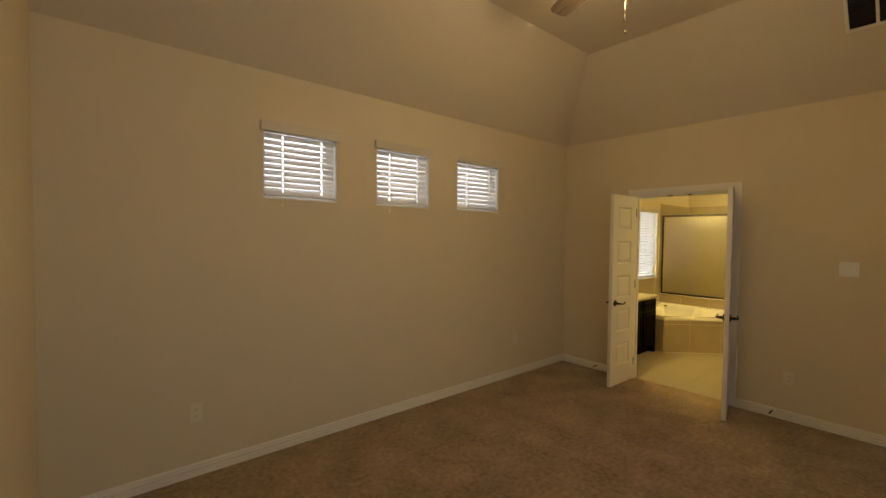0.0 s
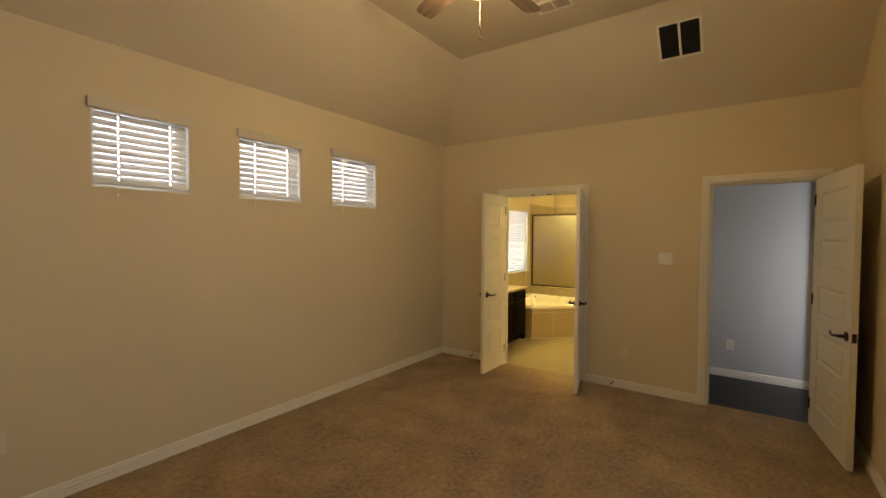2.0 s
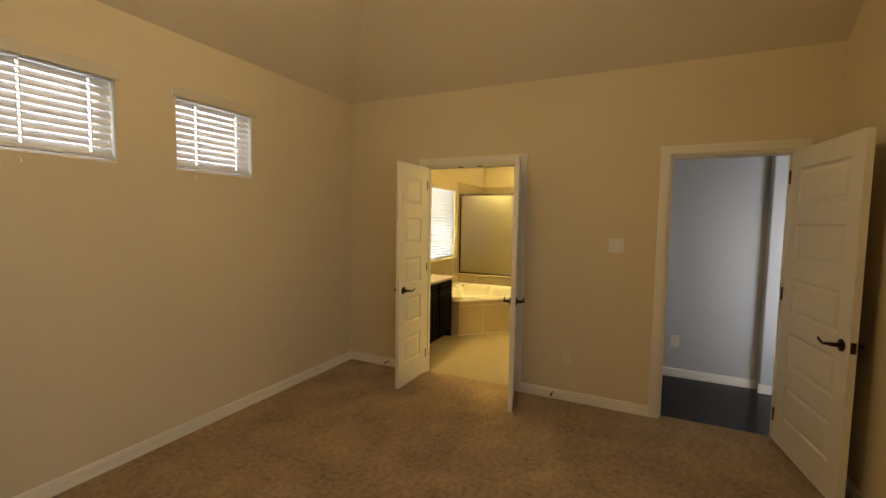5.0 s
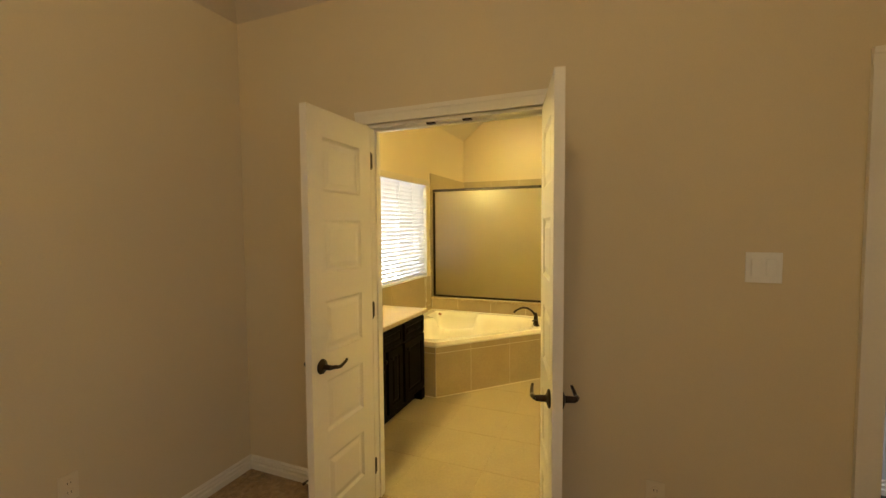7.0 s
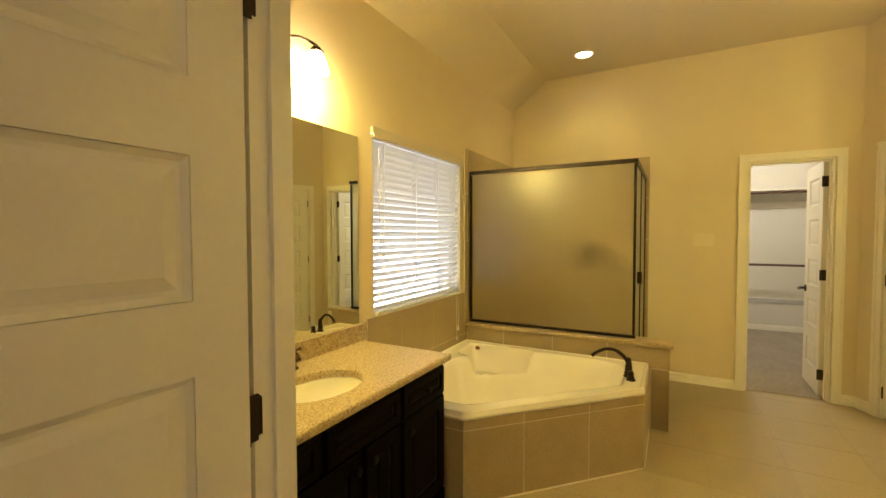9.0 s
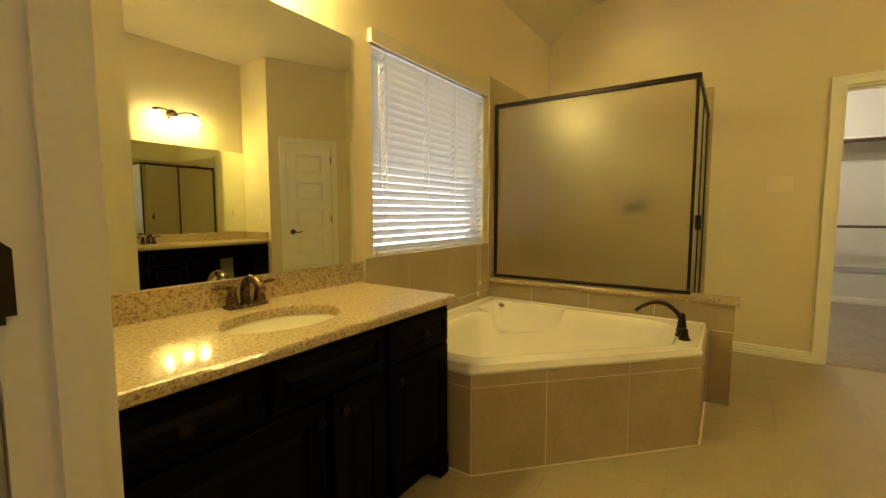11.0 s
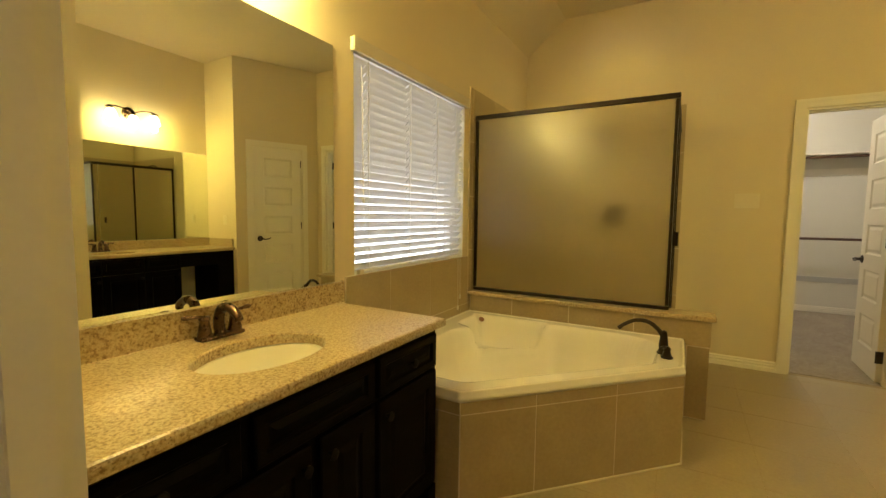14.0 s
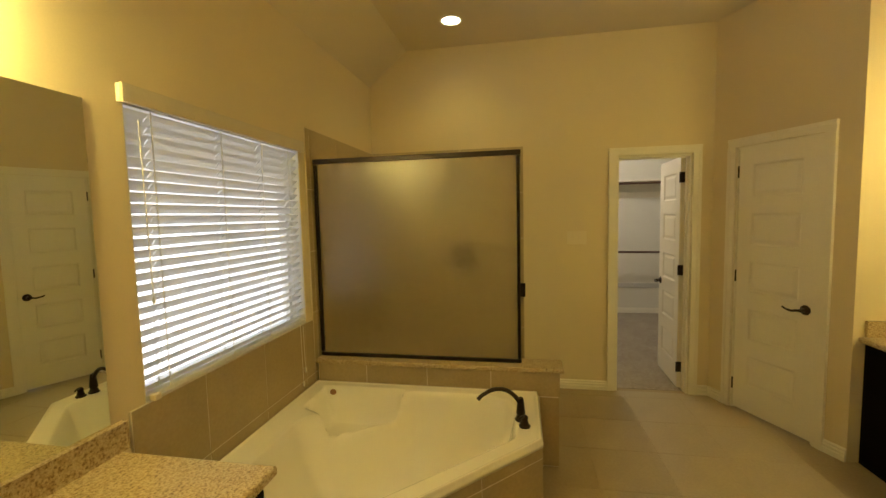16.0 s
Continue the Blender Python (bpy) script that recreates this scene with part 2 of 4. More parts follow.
def thing(name, label, category, group="", m=None, kind=""):
    ob = new(name)
    ob.empty_display_size = 0.05
    tagged(ob, label, category, group, kind)
    if m is not None:
        ob.matrix_world = m
    return ob


def box(x0, y0, z0, x1, y1, z1, bevel=0.0, bm=None, seg=2):
    own = bmesh.new()
    bmesh.ops.create_cube(own, size=1)
    for v in own.verts:
        v.co = Vector(((x0 + x1) / 2 + v.co.x * (x1 - x0), (y0 + y1) / 2 + v.co.y * (y1 - y0), (z0 + z1) / 2 + v.co.z * (z1 - z0)))
    if bevel:
        bmesh.ops.bevel(own, geom=own.edges[:], offset=bevel, segments=seg, affect="EDGES", profile=0.5)
    if bm is None:
        return own
    join(bm, own)
    return bm


def join(bm, other, m=None):
    if m is not None:
        other.transform(m)
    me = bpy.data.meshes.new("tmp")
    other.to_mesh(me)
    other.free()
    bm.from_mesh(me)
    bpy.data.meshes.remove(me)
    return bm


def lathe(profile, seg=24, bm=None, m=None, close=True):
    """Turn (radius, z) rows round the z axis."""
    own = bmesh.new()
    rings = []
    for r, z in profile:
        rings.append([own.verts.new((r * math.cos(2 * math.pi * k / seg), r * math.sin(2 * math.pi * k / seg), z)) for k in range(seg)])
    for a, b in zip(rings, rings[1:]):
        for k in range(seg):
            own.faces.new((a[k], a[(k + 1) % seg], b[(k + 1) % seg], b[k]))
    if close:
        own.faces.new(rings[0][::-1]), own.faces.new(rings[-1])
    if m is not None:
        own.transform(m)
    if bm is None:
        return own
    return join(bm, own)


def tube(points, radii, seg=12, bm=None):
    """A round bar through points; radii one number or one for each point."""
    own = bmesh.new()
    pts = [Vector(p) for p in points]
    if not isinstance(radii, (list, tuple)):
        radii = [radii] * len(pts)
    rings, side = [], None
    for i, p in enumerate(pts):
        d = (pts[min(i + 1, len(pts) - 1)] - pts[max(i - 1, 0)]).normalized()
        if side is None:
            side = d.orthogonal().normalized()
        side = (side - d * side.dot(d)).normalized()
        up = d.cross(side)
        rings.append([own.verts.new(p + radii[i] * (side * math.cos(2 * math.pi * k / seg) + up * math.sin(2 * math.pi * k / seg))) for k in range(seg)])
    for a, b in zip(rings, rings[1:]):
        for k in range(seg):
            own.faces.new((a[k], a[(k + 1) % seg], b[(k + 1) % seg], b[k]))
    own.faces.new(rings[0][::-1]), own.faces.new(rings[-1])
    if bm is None:
        return own
    return join(bm, own)


def arc(points, n=16):
    """A smooth line through control points (Catmull-Rom)."""
    p = [Vector(q) for q in points]
    p = [2 * p[0] - p[1], *p, 2 * p[-1] - p[-2]]
    out = []
    for i in range(1, len(p) - 2):
        for k in range(n):
            t = k / n
            a, b, c, d = p[i - 1], p[i], p[i + 1], p[i + 2]
            out.append(0.5 * ((2 * b) + (c - a) * t + (2 * a - 5 * b + 4 * c - d) * t * t + (3 * b - a - 3 * c + d) * t ** 3))
    out.append(p[-2])
    return out


def slab(u0, u1, v0, v1, w0, w1, holes, place):
    """A thick sheet over u, v with rectangular holes right through; place turns u, v, w into x, y, z."""
    us = sorted({u0, u1, *[h[0] for h in holes], *[h[1] for h in holes]})
    vs = sorted({v0, v1, *[h[2] for h in holes], *[h[3] for h in holes]})
    solid = {}
    for i in range(len(us) - 1):
        for j in range(len(vs) - 1):
            cu, cv = (us[i] + us[i + 1]) / 2, (vs[j] + vs[j + 1]) / 2
            solid[i, j] = not any(h[0] < cu < h[1] and h[2] < cv < h[3] for h in holes)
    bm = bmesh.new()
    cache = {}

    def vert(u, v, w):
        if (u, v, w) not in cache:
            cache[u, v, w] = bm.verts.new(place(u, v, w))
        return cache[u, v, w]

    for (i, j), ok in solid.items():
        if not ok:
            continue
        a, b, c, d = us[i], us[i + 1], vs[j], vs[j + 1]
        for w in (w0, w1):
            bm.faces.new([vert(a, c, w), vert(b, c, w), vert(b, d, w), vert(a, d, w)])
        for di, dj, e in ((-1, 0, ((a, c), (a, d))), (1, 0, ((b, c), (b, d))), (0, -1, ((a, c), (b, c))), (0, 1, ((a, d), (b, d)))):
            if not solid.get((i + di, j + dj), False):
                (p, q), (r, s) = e
                bm.faces.new([vert(p, q, w0), vert(r, s, w0), vert(r, s, w1), vert(p, q, w1)])
    return bm


def along_x(u, v, w):
    return (u, w, v)


def along_y(u, v, w):
    return (w, u, v)


def prism(outline, z0, z1):
    bm = bmesh.new()
    a, b = [bm.verts.new((x, y, z0)) for x, y in outline], [bm.verts.new((x, y, z1)) for x, y in outline]
    bm.faces.new(a[::-1]), bm.faces.new(b)
    for k in range(len(outline)):
        j = (k + 1) % len(outline)
        bm.faces.new((a[k], a[j], b[j], b[k]))
    return bm


def structure(name, bm, material, label, category):
    return tagged(link(name, bm, material), label, category, kind="structure")


# ---- plan ----
NORTH, WEST, SOUTH, EAST = 7.093, 1.15, 3.145, 6.0
BATH0, FAR, BSOUTH, ALC0, ALC1, ALCY = 6.10, 10.06, 4.40, 7.42, 9.13, 3.20
TOP, FLAT, SLOPE_RUN = 2.715, 3.392, 0.80
BTOP, BFLAT, BRUN = 2.765, 3.06, 0.36
DOOR_H = 2.035
BD0, BD1 = 5.271, 6.200          # bath doorway
HD0, HD1 = 3.362, 4.115           # hall doorway
CD0, CD1 = 4.335, 4.92           # closet doorway
BW = (7.52, 8.71, 0.885, 2.03)    # bath window opening
BEDW = [(2.315, 2.875, 1.825, 2.345), (3.235, 3.80, 1.825, 2.345), (4.15, 4.752, 1.825, 2.345)]
DIAG0, DIAG1 = Vector((9.13, 3.765, 0)), Vector((10.06, 4.175, 0))

structure("wall_north", slab(1.0, 13.3, 0, 3.6, NORTH, NORTH + 0.16, [*BEDW, BW], along_x), PAINT, "beige painted wall with small high windows", "wall")
structure("wall_west", slab(2.985, NORTH, 0, 3.6, WEST - 0.15, WEST, [], along_y), PAINT, "plain beige painted bedroom wall", "wall")
structure("wall_south", slab(WEST, 6.12, 0, 3.6, SOUTH - 0.16, SOUTH, [(1.75, 3.35, 0.75, 2.2)], along_x), PAINT, "beige painted bedroom wall beside the open door", "wall")
structure("wall_east", slab(SOUTH, NORTH, 0, 3.6, EAST, BATH0, [(BD0, BD1, -1, DOOR_H), (HD0, HD1, -1, DOOR_H)], along_y), PAINT, "beige painted wall with two doorways", "wall")
structure("wall_hall_end", slab(BATH0, ALC0, 0, 3.3, BSOUTH - 0.12, BSOUTH, [(6.28, 6.98, -1, DOOR_H)], along_x), PAINT, "beige painted wall with a closed door", "wall")
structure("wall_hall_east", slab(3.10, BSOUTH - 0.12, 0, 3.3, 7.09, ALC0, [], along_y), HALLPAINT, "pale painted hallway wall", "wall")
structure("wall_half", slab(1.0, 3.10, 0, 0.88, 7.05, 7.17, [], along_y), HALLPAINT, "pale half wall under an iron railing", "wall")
# Added wall; the stairwell's darkness is in its colour.
structure("wall_stairwell", slab(0.9, 2.95, 0, 2.9, 8.2, 8.32, [], along_y), STAIRDARK, "dark-coloured wall standing in for the open stairwell's darkness", "wall")
structure("wall_stairwell_end", slab(6.12, 8.32, 0, 2.9, 0.9, 1.0, [], along_x), HALLPAINT, "pale stairwell end wall", "wall")
structure("wall_stairwell_side", slab(ALC0, 8.32, 0, 2.9, 2.95, 3.079, [], along_x), HALLPAINT, "pale stairwell side wall", "wall")
structure("wall_alcove_back", slab(ALC0, ALC1 + 0.12, 0, 3.3, ALCY - 0.12, ALCY, [], along_x), PAINT, "beige painted wall behind the second vanity", "wall")
structure("wall_alcove_side", slab(ALCY, DIAG0.y, 0, 3.3, ALC1, ALC1 + 0.12, [], along_y), PAINT, "beige painted side wall of the vanity alcove", "wall")
dvec = (DIAG1 - DIAG0).normalized()
dlen = (DIAG1 - DIAG0).length
dnor = Vector((-dvec.y, dvec.x, 0))
D2 = (0.195, 0.805)


def diag(u, v, w):
    return tuple(DIAG0 + dvec * u + dnor * w + Vector((0, 0, v)))


structure("wall_diagonal", slab(0, dlen, 0, 3.3, -0.12, 0, [(D2[0], D2[1], -1, DOOR_H)], diag), PAINT, "beige painted angled wall with a closed door", "wall")
structure("wall_far", slab(DIAG1.y, NORTH, 0, 3.3, FAR, FAR + 0.12, [(CD0, CD1, -1, DOOR_H)], along_y), PAINT, "beige painted bathroom wall with the closet doorway", "wall")
structure("wall_closet_back", slab(2.9, NORTH, 0, 2.9, 13.1, 13.22, [], along_y), CLOSETPAINT, "off-white closet wall behind shelves", "wall")
structure("wall_closet_south", slab(FAR, 13.1, 0, 2.9, 2.9, 3.02, [], along_x), CLOSETPAINT, "off-white closet side wall", "wall")
structure("wall_closet_north", slab(FAR + 0.12, 13.1, 0, 2.9, 5.6, 5.72, [], along_x), CLOSETPAINT, "off-white closet side wall", "wall")
structure("wall_closet_west", slab(3.02, DIAG1.y - 0.15, 0, 2.9, FAR, FAR + 0.12, [], along_y), CLOSETPAINT, "off-white closet wall beside the doorway", "wall")
structure("wall_hall_south", slab(6.12, 7.05, 0, 2.9, 2.2, 2.3, [], along_x), HALLPAINT, "pale hallway end wall", "wall")
# The opening is unseen and added only to hold the hall lamp.
structure("wall_hall_west", slab(0.9, SOUTH - 0.16, 0, 2.9, 6.0, 6.12, [(2.45, 2.93, 0.5, 1.9)], along_y), HALLPAINT, "pale painted hallway wall with an added, unseen opening", "wall")


def sheet(faces, thick):
    bm = bmesh.new()
    cache = {}
    for f in faces:
        for p in f:
            if p not in cache:
                cache[p] = bm.verts.new(p)
        bm.faces.new([cache[p] for p in f])
    top = bmesh.ops.extrude_face_region(bm, geom=bm.faces[:])
    bmesh.ops.translate(bm, verts=[g for g in top["geom"] if isinstance(g, bmesh.types.BMVert)], vec=(0, 0, thick))
    return bm


xs, ys = EAST - SLOPE_RUN, NORTH - 0.77
structure("ceiling", sheet([
    [(EAST, SOUTH, TOP), (EAST, NORTH, TOP), (xs, ys, FLAT), (xs, SOUTH, FLAT)],
    [(EAST, NORTH, TOP), (WEST, NORTH, TOP), (WEST, ys, FLAT), (xs, ys, FLAT)],
    [(xs, SOUTH, FLAT), (xs, ys, FLAT), (WEST, ys, FLAT), (WEST, SOUTH, FLAT)]], 0.15), CEIL, "beige vaulted bedroom ceiling with sloping sides", "ceiling")
structure("ceiling_bath", sheet([
    [(FAR, NORTH, BTOP), (BATH0, NORTH, BTOP), (BATH0, NORTH - BRUN, BFLAT), (FAR, NORTH - BRUN, BFLAT)],
    [(FAR, NORTH - BRUN, BFLAT), (BATH0, NORTH - BRUN, BFLAT), (BATH0, ALCY, BFLAT), (FAR, ALCY, BFLAT)]], 0.15), CEIL, "beige bathroom ceiling sloping along the window wall", "ceiling")
structure("ceiling_closet", box(FAR + 0.12, 3.02, 2.7, 13.1, 5.6, 2.85), CEIL, "plain closet ceiling", "ceiling")
structure("ceiling_hall", box(6.10, 1.0, 2.72, 7.09, BSOUTH - 0.12, 2.87), CEIL, "plain hallway ceiling", "ceiling")
structure("ceiling_stairwell", box(7.09, 1.0, 2.72, 8.2, 3.10, 2.87), CEIL, "plain stairwell ceiling", "ceiling")
structure("floor", box(WEST - 0.15, SOUTH - 0.16, -0.14, EAST + 0.06, NORTH + 0.16, 0.0), CARPET, "brown cut-pile bedroom carpet with tread marks", "floor")
structure("floor_closet", box(FAR + 0.05, 2.9, -0.14, 13.22, 5.72, 0.004), CARPET2, "grey-beige closet carpet", "floor")
hall_floor = structure("floor_hall", box(EAST + 0.06, 0.9, -0.14, 8.25, BSOUTH - 0.12, -0.012), BLACK, "dark polished wooden hallway floor", "floor")
bath_floor = structure("floor_bath", prism([(EAST + 0.06, BSOUTH - 0.12), (ALC0, BSOUTH - 0.12), (ALC0, ALCY - 0.1), (ALC1 + 0.1, ALCY - 0.1), (ALC1 + 0.1, 3.7), (FAR + 0.05, 4.1), (FAR + 0.05, NORTH), (EAST + 0.06, NORTH)], -0.14, -0.0012), GROUT, "beige stone-look bathroom floor tiles", "floor")
bath_floor.data.materials[0] = shader("floor_grout", (0.335, 0.27, 0.172), 0.85, vary=0.05, scale=12, fine=200, bump=0.2)
# Invented ground, made pale so that it reflects light up into the blinds.
structure("ground", box(-400, -400, -0.7, 400, 400, -0.5), GROUND, "pale ground added to bounce daylight into the windows", "ground")
# Added glowing panel: whitens the slat gaps and lights the blinds.
structure("backdrop", box(-4, NORTH + 3.2, -0.5, 14, NORTH + 3.3, 4.5), DISTANCE_GLOW, "glowing panel standing in for daylight beyond the windows", "backdrop")


# ---- trim ----
def run(name, a, b, facing, material=TRIM, label="white ridged baseboard along the wall", h=0.083):
    """A moulded baseboard from a to b on the side of the wall that faces (nx, ny)."""
    a, b, f = Vector((*a, 0)), Vector((*b, 0)), Vector((*facing, 0)).normalized()
    rows = [(0.0, 0.0), (0.017, 0.0), (0.017, 0.040), (0.010, 0.046), (0.010, 0.050), (0.016, 0.055), (0.016, 0.070), (0.007, 0.077), (0.007, 0.081), (0.012, 0.086), (0.011, 0.094), (0.004, 0.101), (0.0, h)]
    rows = [(w, z * h / 0.105) for w, z in rows[:-1]] + [(0.0, h)]
    bm = bmesh.new()
    ends = [[bm.verts.new(p + f * w + Vector((0, 0, z))) for w, z in rows] for p in (a, b)]
    for k in range(len(rows)):
        j = (k + 1) % len(rows)
        bm.faces.new((ends[0][k], ends[0][j], ends[1][j], ends[1][k]))
    bm.faces.new(ends[0][::-1]), bm.faces.new(ends[1])
    return structure(name, bm, material, label, "baseboard")


CW = 0.068   # casing width
run("baseboard", (WEST, NORTH), (EAST, NORTH), (0, -1))
run("baseboard", (EAST, NORTH - 0.017), (EAST, BD1 + CW), (-1, 0))
run("baseboard", (EAST, BD0 - CW), (EAST, HD1 + CW), (-1, 0))
run("baseboard", (EAST, HD0 - CW), (EAST, SOUTH + 0.017), (-1, 0))
run("baseboard", (EAST, SOUTH), (WEST, SOUTH), (0, 1))
run("baseboard", (WEST, SOUTH + 0.017), (WEST, NORTH - 0.017), (1, 0))
run("baseboard", (FAR, 5.70), (FAR, CD1 + CW), (-1, 0))
run("baseboard", (FAR, CD0 - CW), (FAR, DIAG1.y + 0.01), (-1, 0))
run("baseboard", diag(dlen, 0, 0)[:2], diag(D2[1] + CW, 0, 0)[:2], dnor[:2])
run("baseboard", diag(D2[0] - CW, 0, 0)[:2], diag(0.0, 0, 0)[:2], dnor[:2])
run("baseboard", (BATH0, BSOUTH), (6.28 - CW, BSOUTH), (0, 1))
run("baseboard", (6.98 + CW, BSOUTH), (ALC0, BSOUTH), (0, 1))
run("baseboard", (BATH0, BSOUTH + 0.017), (BATH0, BD0 - 0.004), (1, 0))
run("baseboard", (13.1, 3.02), (13.1, 5.6), (-1, 0), label="white closet baseboard")
run("baseboard", (FAR + 0.12, 5.6), (13.1, 5.6), (0, -1), label="white closet baseboard")
run("baseboard", (7.09, 3.275), (7.09, BSOUTH - 0.12), (-1, 0), label="white hallway baseboard")
run("baseboard", (7.05, 1.0), (7.05, 3.09), (-1, 0), label="white hallway baseboard")


def casing(name, u0, u1, face, out, place, label, jamb=None):
    """Door trim: two legs, a head with a moulded edge, and the jamb lining with its stop."""
    th = thing(name, label, "door frame", kind="structure")
    s = 1 if out > 0 else -1
    for nm, a, b, c, d in (("casing_leg", u0 - CW, u0 - 0.004, 0, DOOR_H + 0.004), ("casing_leg", u1 + 0.004, u1 + CW, 0, DOOR_H + 0.004), ("casing_head", u0 - CW, u1 + CW, DOOR_H + 0.004, DOOR_H + CW)):
        bm = slab(a, b, c, d, face, face + s * 0.016, [], place)
        if nm == "casing_leg":
            inner = (a, a + 0.022) if a < u0 else (b - 0.022, b)
            join(bm, slab(*inner, c, d, face + s * 0.016, face + s * 0.022, [], place))
        else:
            join(bm, slab(a, b, d - 0.022, d, face + s * 0.016, face + s * 0.022, [], place))
        part(nm, bm, TRIM, th)
    if jamb:
        w0, w1 = jamb
        for nm, a, b, c, d in (("jamb", u0 - 0.004, u0 + 0.014, 0, DOOR_H), ("jamb", u1 - 0.014, u1 + 0.004, 0, DOOR_H), ("jamb_head", u0 + 0.014, u1 - 0.014, DOOR_H - 0.014, DOOR_H + 0.004)):
            part(nm, slab(a, b, c, d, w0, w1, [], place), TRIM, th)
        q = w0 + 0.042 if out < 0 else w1 - 0.042
        q1 = q + 0.035 if out < 0 else q - 0.035
        for nm, a, b, c, d in (("stop", u0 + 0.014, u0 + 0.024, 0, DOOR_H - 0.024), ("stop", u1 - 0.024, u1 - 0.014, 0, DOOR_H - 0.024), ("stop_head", u0 + 0.014, u1 - 0.014, DOOR_H - 0.024, DOOR_H - 0.014)):
            part(nm, slab(a, b, c, d, q, q1, [], place), TRIM, th)
    return th


bath_frame = casing("door_frame_1", BD0, BD1, EAST, -1, along_y, "cream-white casing round the double doorway", (EAST, BATH0))
for y in (5.655, 5.845):
    part("ball_catch", box(6.008, y - 0.022, 2.013, 6.034, y + 0.022, 2.0215, 0.002), BRONZE, bath_frame, "dark metal ball catch")
for z in (0.20, 1.06, 1.85):
    for y0, y1 in ((BD1 - 0.0165, BD1 - 0.0142), (BD0 + 0.0142, BD0 + 0.0165)):
        bm = slab(EAST - 0.010, EAST + 0.016, z - 0.045, z + 0.045, y0, y1, [], along_x)
        bmesh.ops.bevel(bm, geom=[e for e in bm.edges if abs(e.verts[0].co.y - e.verts[1].co.y) > 0.001 and e.verts[0].co.x > EAST + 0.01], offset=0.009, segments=4, affect="EDGES")
        part("hinge_plate", bm, BRONZE, bath_frame, "dark bronze hinge plate with rounded corners")
casing("door_frame_2", HD0, HD1, EAST, -1, along_y, "cream-white casing round the hallway doorway", (EAST, BATH0))
casing("door_frame_3", CD0, CD1, FAR, -1, along_y, "cream-white casing round the closet doorway", (FAR, FAR + 0.12))
casing("door_frame_4", D2[0], D2[1], 0.0, 1, diag, "cream-white casing round the closed angled door", (-0.12, 0.0))
casing("door_frame_5", 6.28, 6.98, BSOUTH, 1, along_x, "cream-white casing round a closed door", (BSOUTH - 0.12, BSOUTH))


# ---- doors ----
def lever(parent, x, z, side, toward):
    """A rosette with a wave-shaped lever; side: +1 or -1 face of the leaf, toward: +1 or -1 along the leaf."""
    y = side * 0.018
    h = part("door_handle", lathe([(0.030, 0), (0.034, 0.003), (0.032, 0.008), (0.022, 0.012), (0.013, 0.016), (0.011, 0.052)], 28, m=pose(x, y, z, -90 * side, 0, 0)), BRONZE, parent, "dark bronze lever handle", True)
    line = arc([(x, y + side * 0.050, z), (x + toward * 0.02, y + side * 0.060, z - 0.001), (x + toward * 0.05, y + side * 0.061, z - 0.008), (x + toward * 0.085, y + side * 0.059, z - 0.002), (x + toward * 0.108, y + side * 0.056, z + 0.005), (x + toward * 0.112, y + side * 0.054, z + 0.011)], 6)
    radii = [0.0095 - 0.0045 * k / (len(line) - 1) for k in range(len(line))]
    part("lever", tube(line, radii, 12), BRONZE, h, "", True)


def leaf(name, width, label, m, hinge_face=1, levers=(1, -1), group="", latch=True):
    """A five-panel door leaf; the hinge edge stands at x = 0, the leaf runs along +x, 35 mm thick about y = 0."""
    th = thing(name, label, "door", group, m)
    h, t = 2.012, 0.0175
    stile = 0.112 if width > 0.55 else 0.10
    rows = []
    z, gap = 0.215, 0.125
    ph = (h - 0.115 - z - 4 * gap) / 5
    for k in range(5):
        rows.append((stile, width - stile, z, z + ph))
        z += ph + gap
    part("frame", slab(0, width, 0.014, h + 0.01, -t, t, rows, along_x), TRIM, th)
    part("core", slab(stile, width - stile, 0.19, h - 0.1, -0.007, 0.007, [], along_x), TRIM, th)
    for a, b, c, d in rows:
        bm = bmesh.new()
        for s in (1, -1):
            ring = []
            for inset, depth in ((0.001, 0.0165), (0.012, 0.0085), (0.020, 0.0085), (0.042, 0.015), (0.046, 0.015)):
                ring.append([bm.verts.new((u, s * depth, v)) for u, v in ((a + inset, c + inset), (b - inset, c + inset), (b - inset, d - inset), (a + inset, d - inset))])
            for p, q in zip(ring, ring[1:]):
                for k in range(4):
                    bm.faces.new((p[k], p[(k + 1) % 4], q[(k + 1) % 4], q[k]))
            bm.faces.new(ring[-1])
        part("panel", bm, TRIM, th)
    for s in levers:
        lever(th, width - 0.062, 0.89, s, -1)
    if latch:
        part("latch_plate", box(width - 0.0005, -0.012, 0.86, width + 0.0015, 0.012, 0.92, 0.0005), BRONZE, th, "dark latch plate on the door edge")
    for z in (0.20, 1.055, 1.85):
        bm = box(-0.0035, hinge_face * (t - 0.034), z - 0.045, -0.0008, hinge_face * t, z + 0.045)
        tube([(-0.003, hinge_face * (t + 0.005), z - 0.045), (-0.003, hinge_face * (t + 0.005), z + 0.045)], 0.0055, 10, bm=bm)
        part("hinge", bm, BRONZE, th, "dark bronze hinge")
    return th


def leaf_pose(hinge, free):
    d = Vector(free) - Vector(hinge)
    return pose(hinge[0], hinge[1], 0, 0, 0, math.degrees(math.atan2(d.y, d.x)))


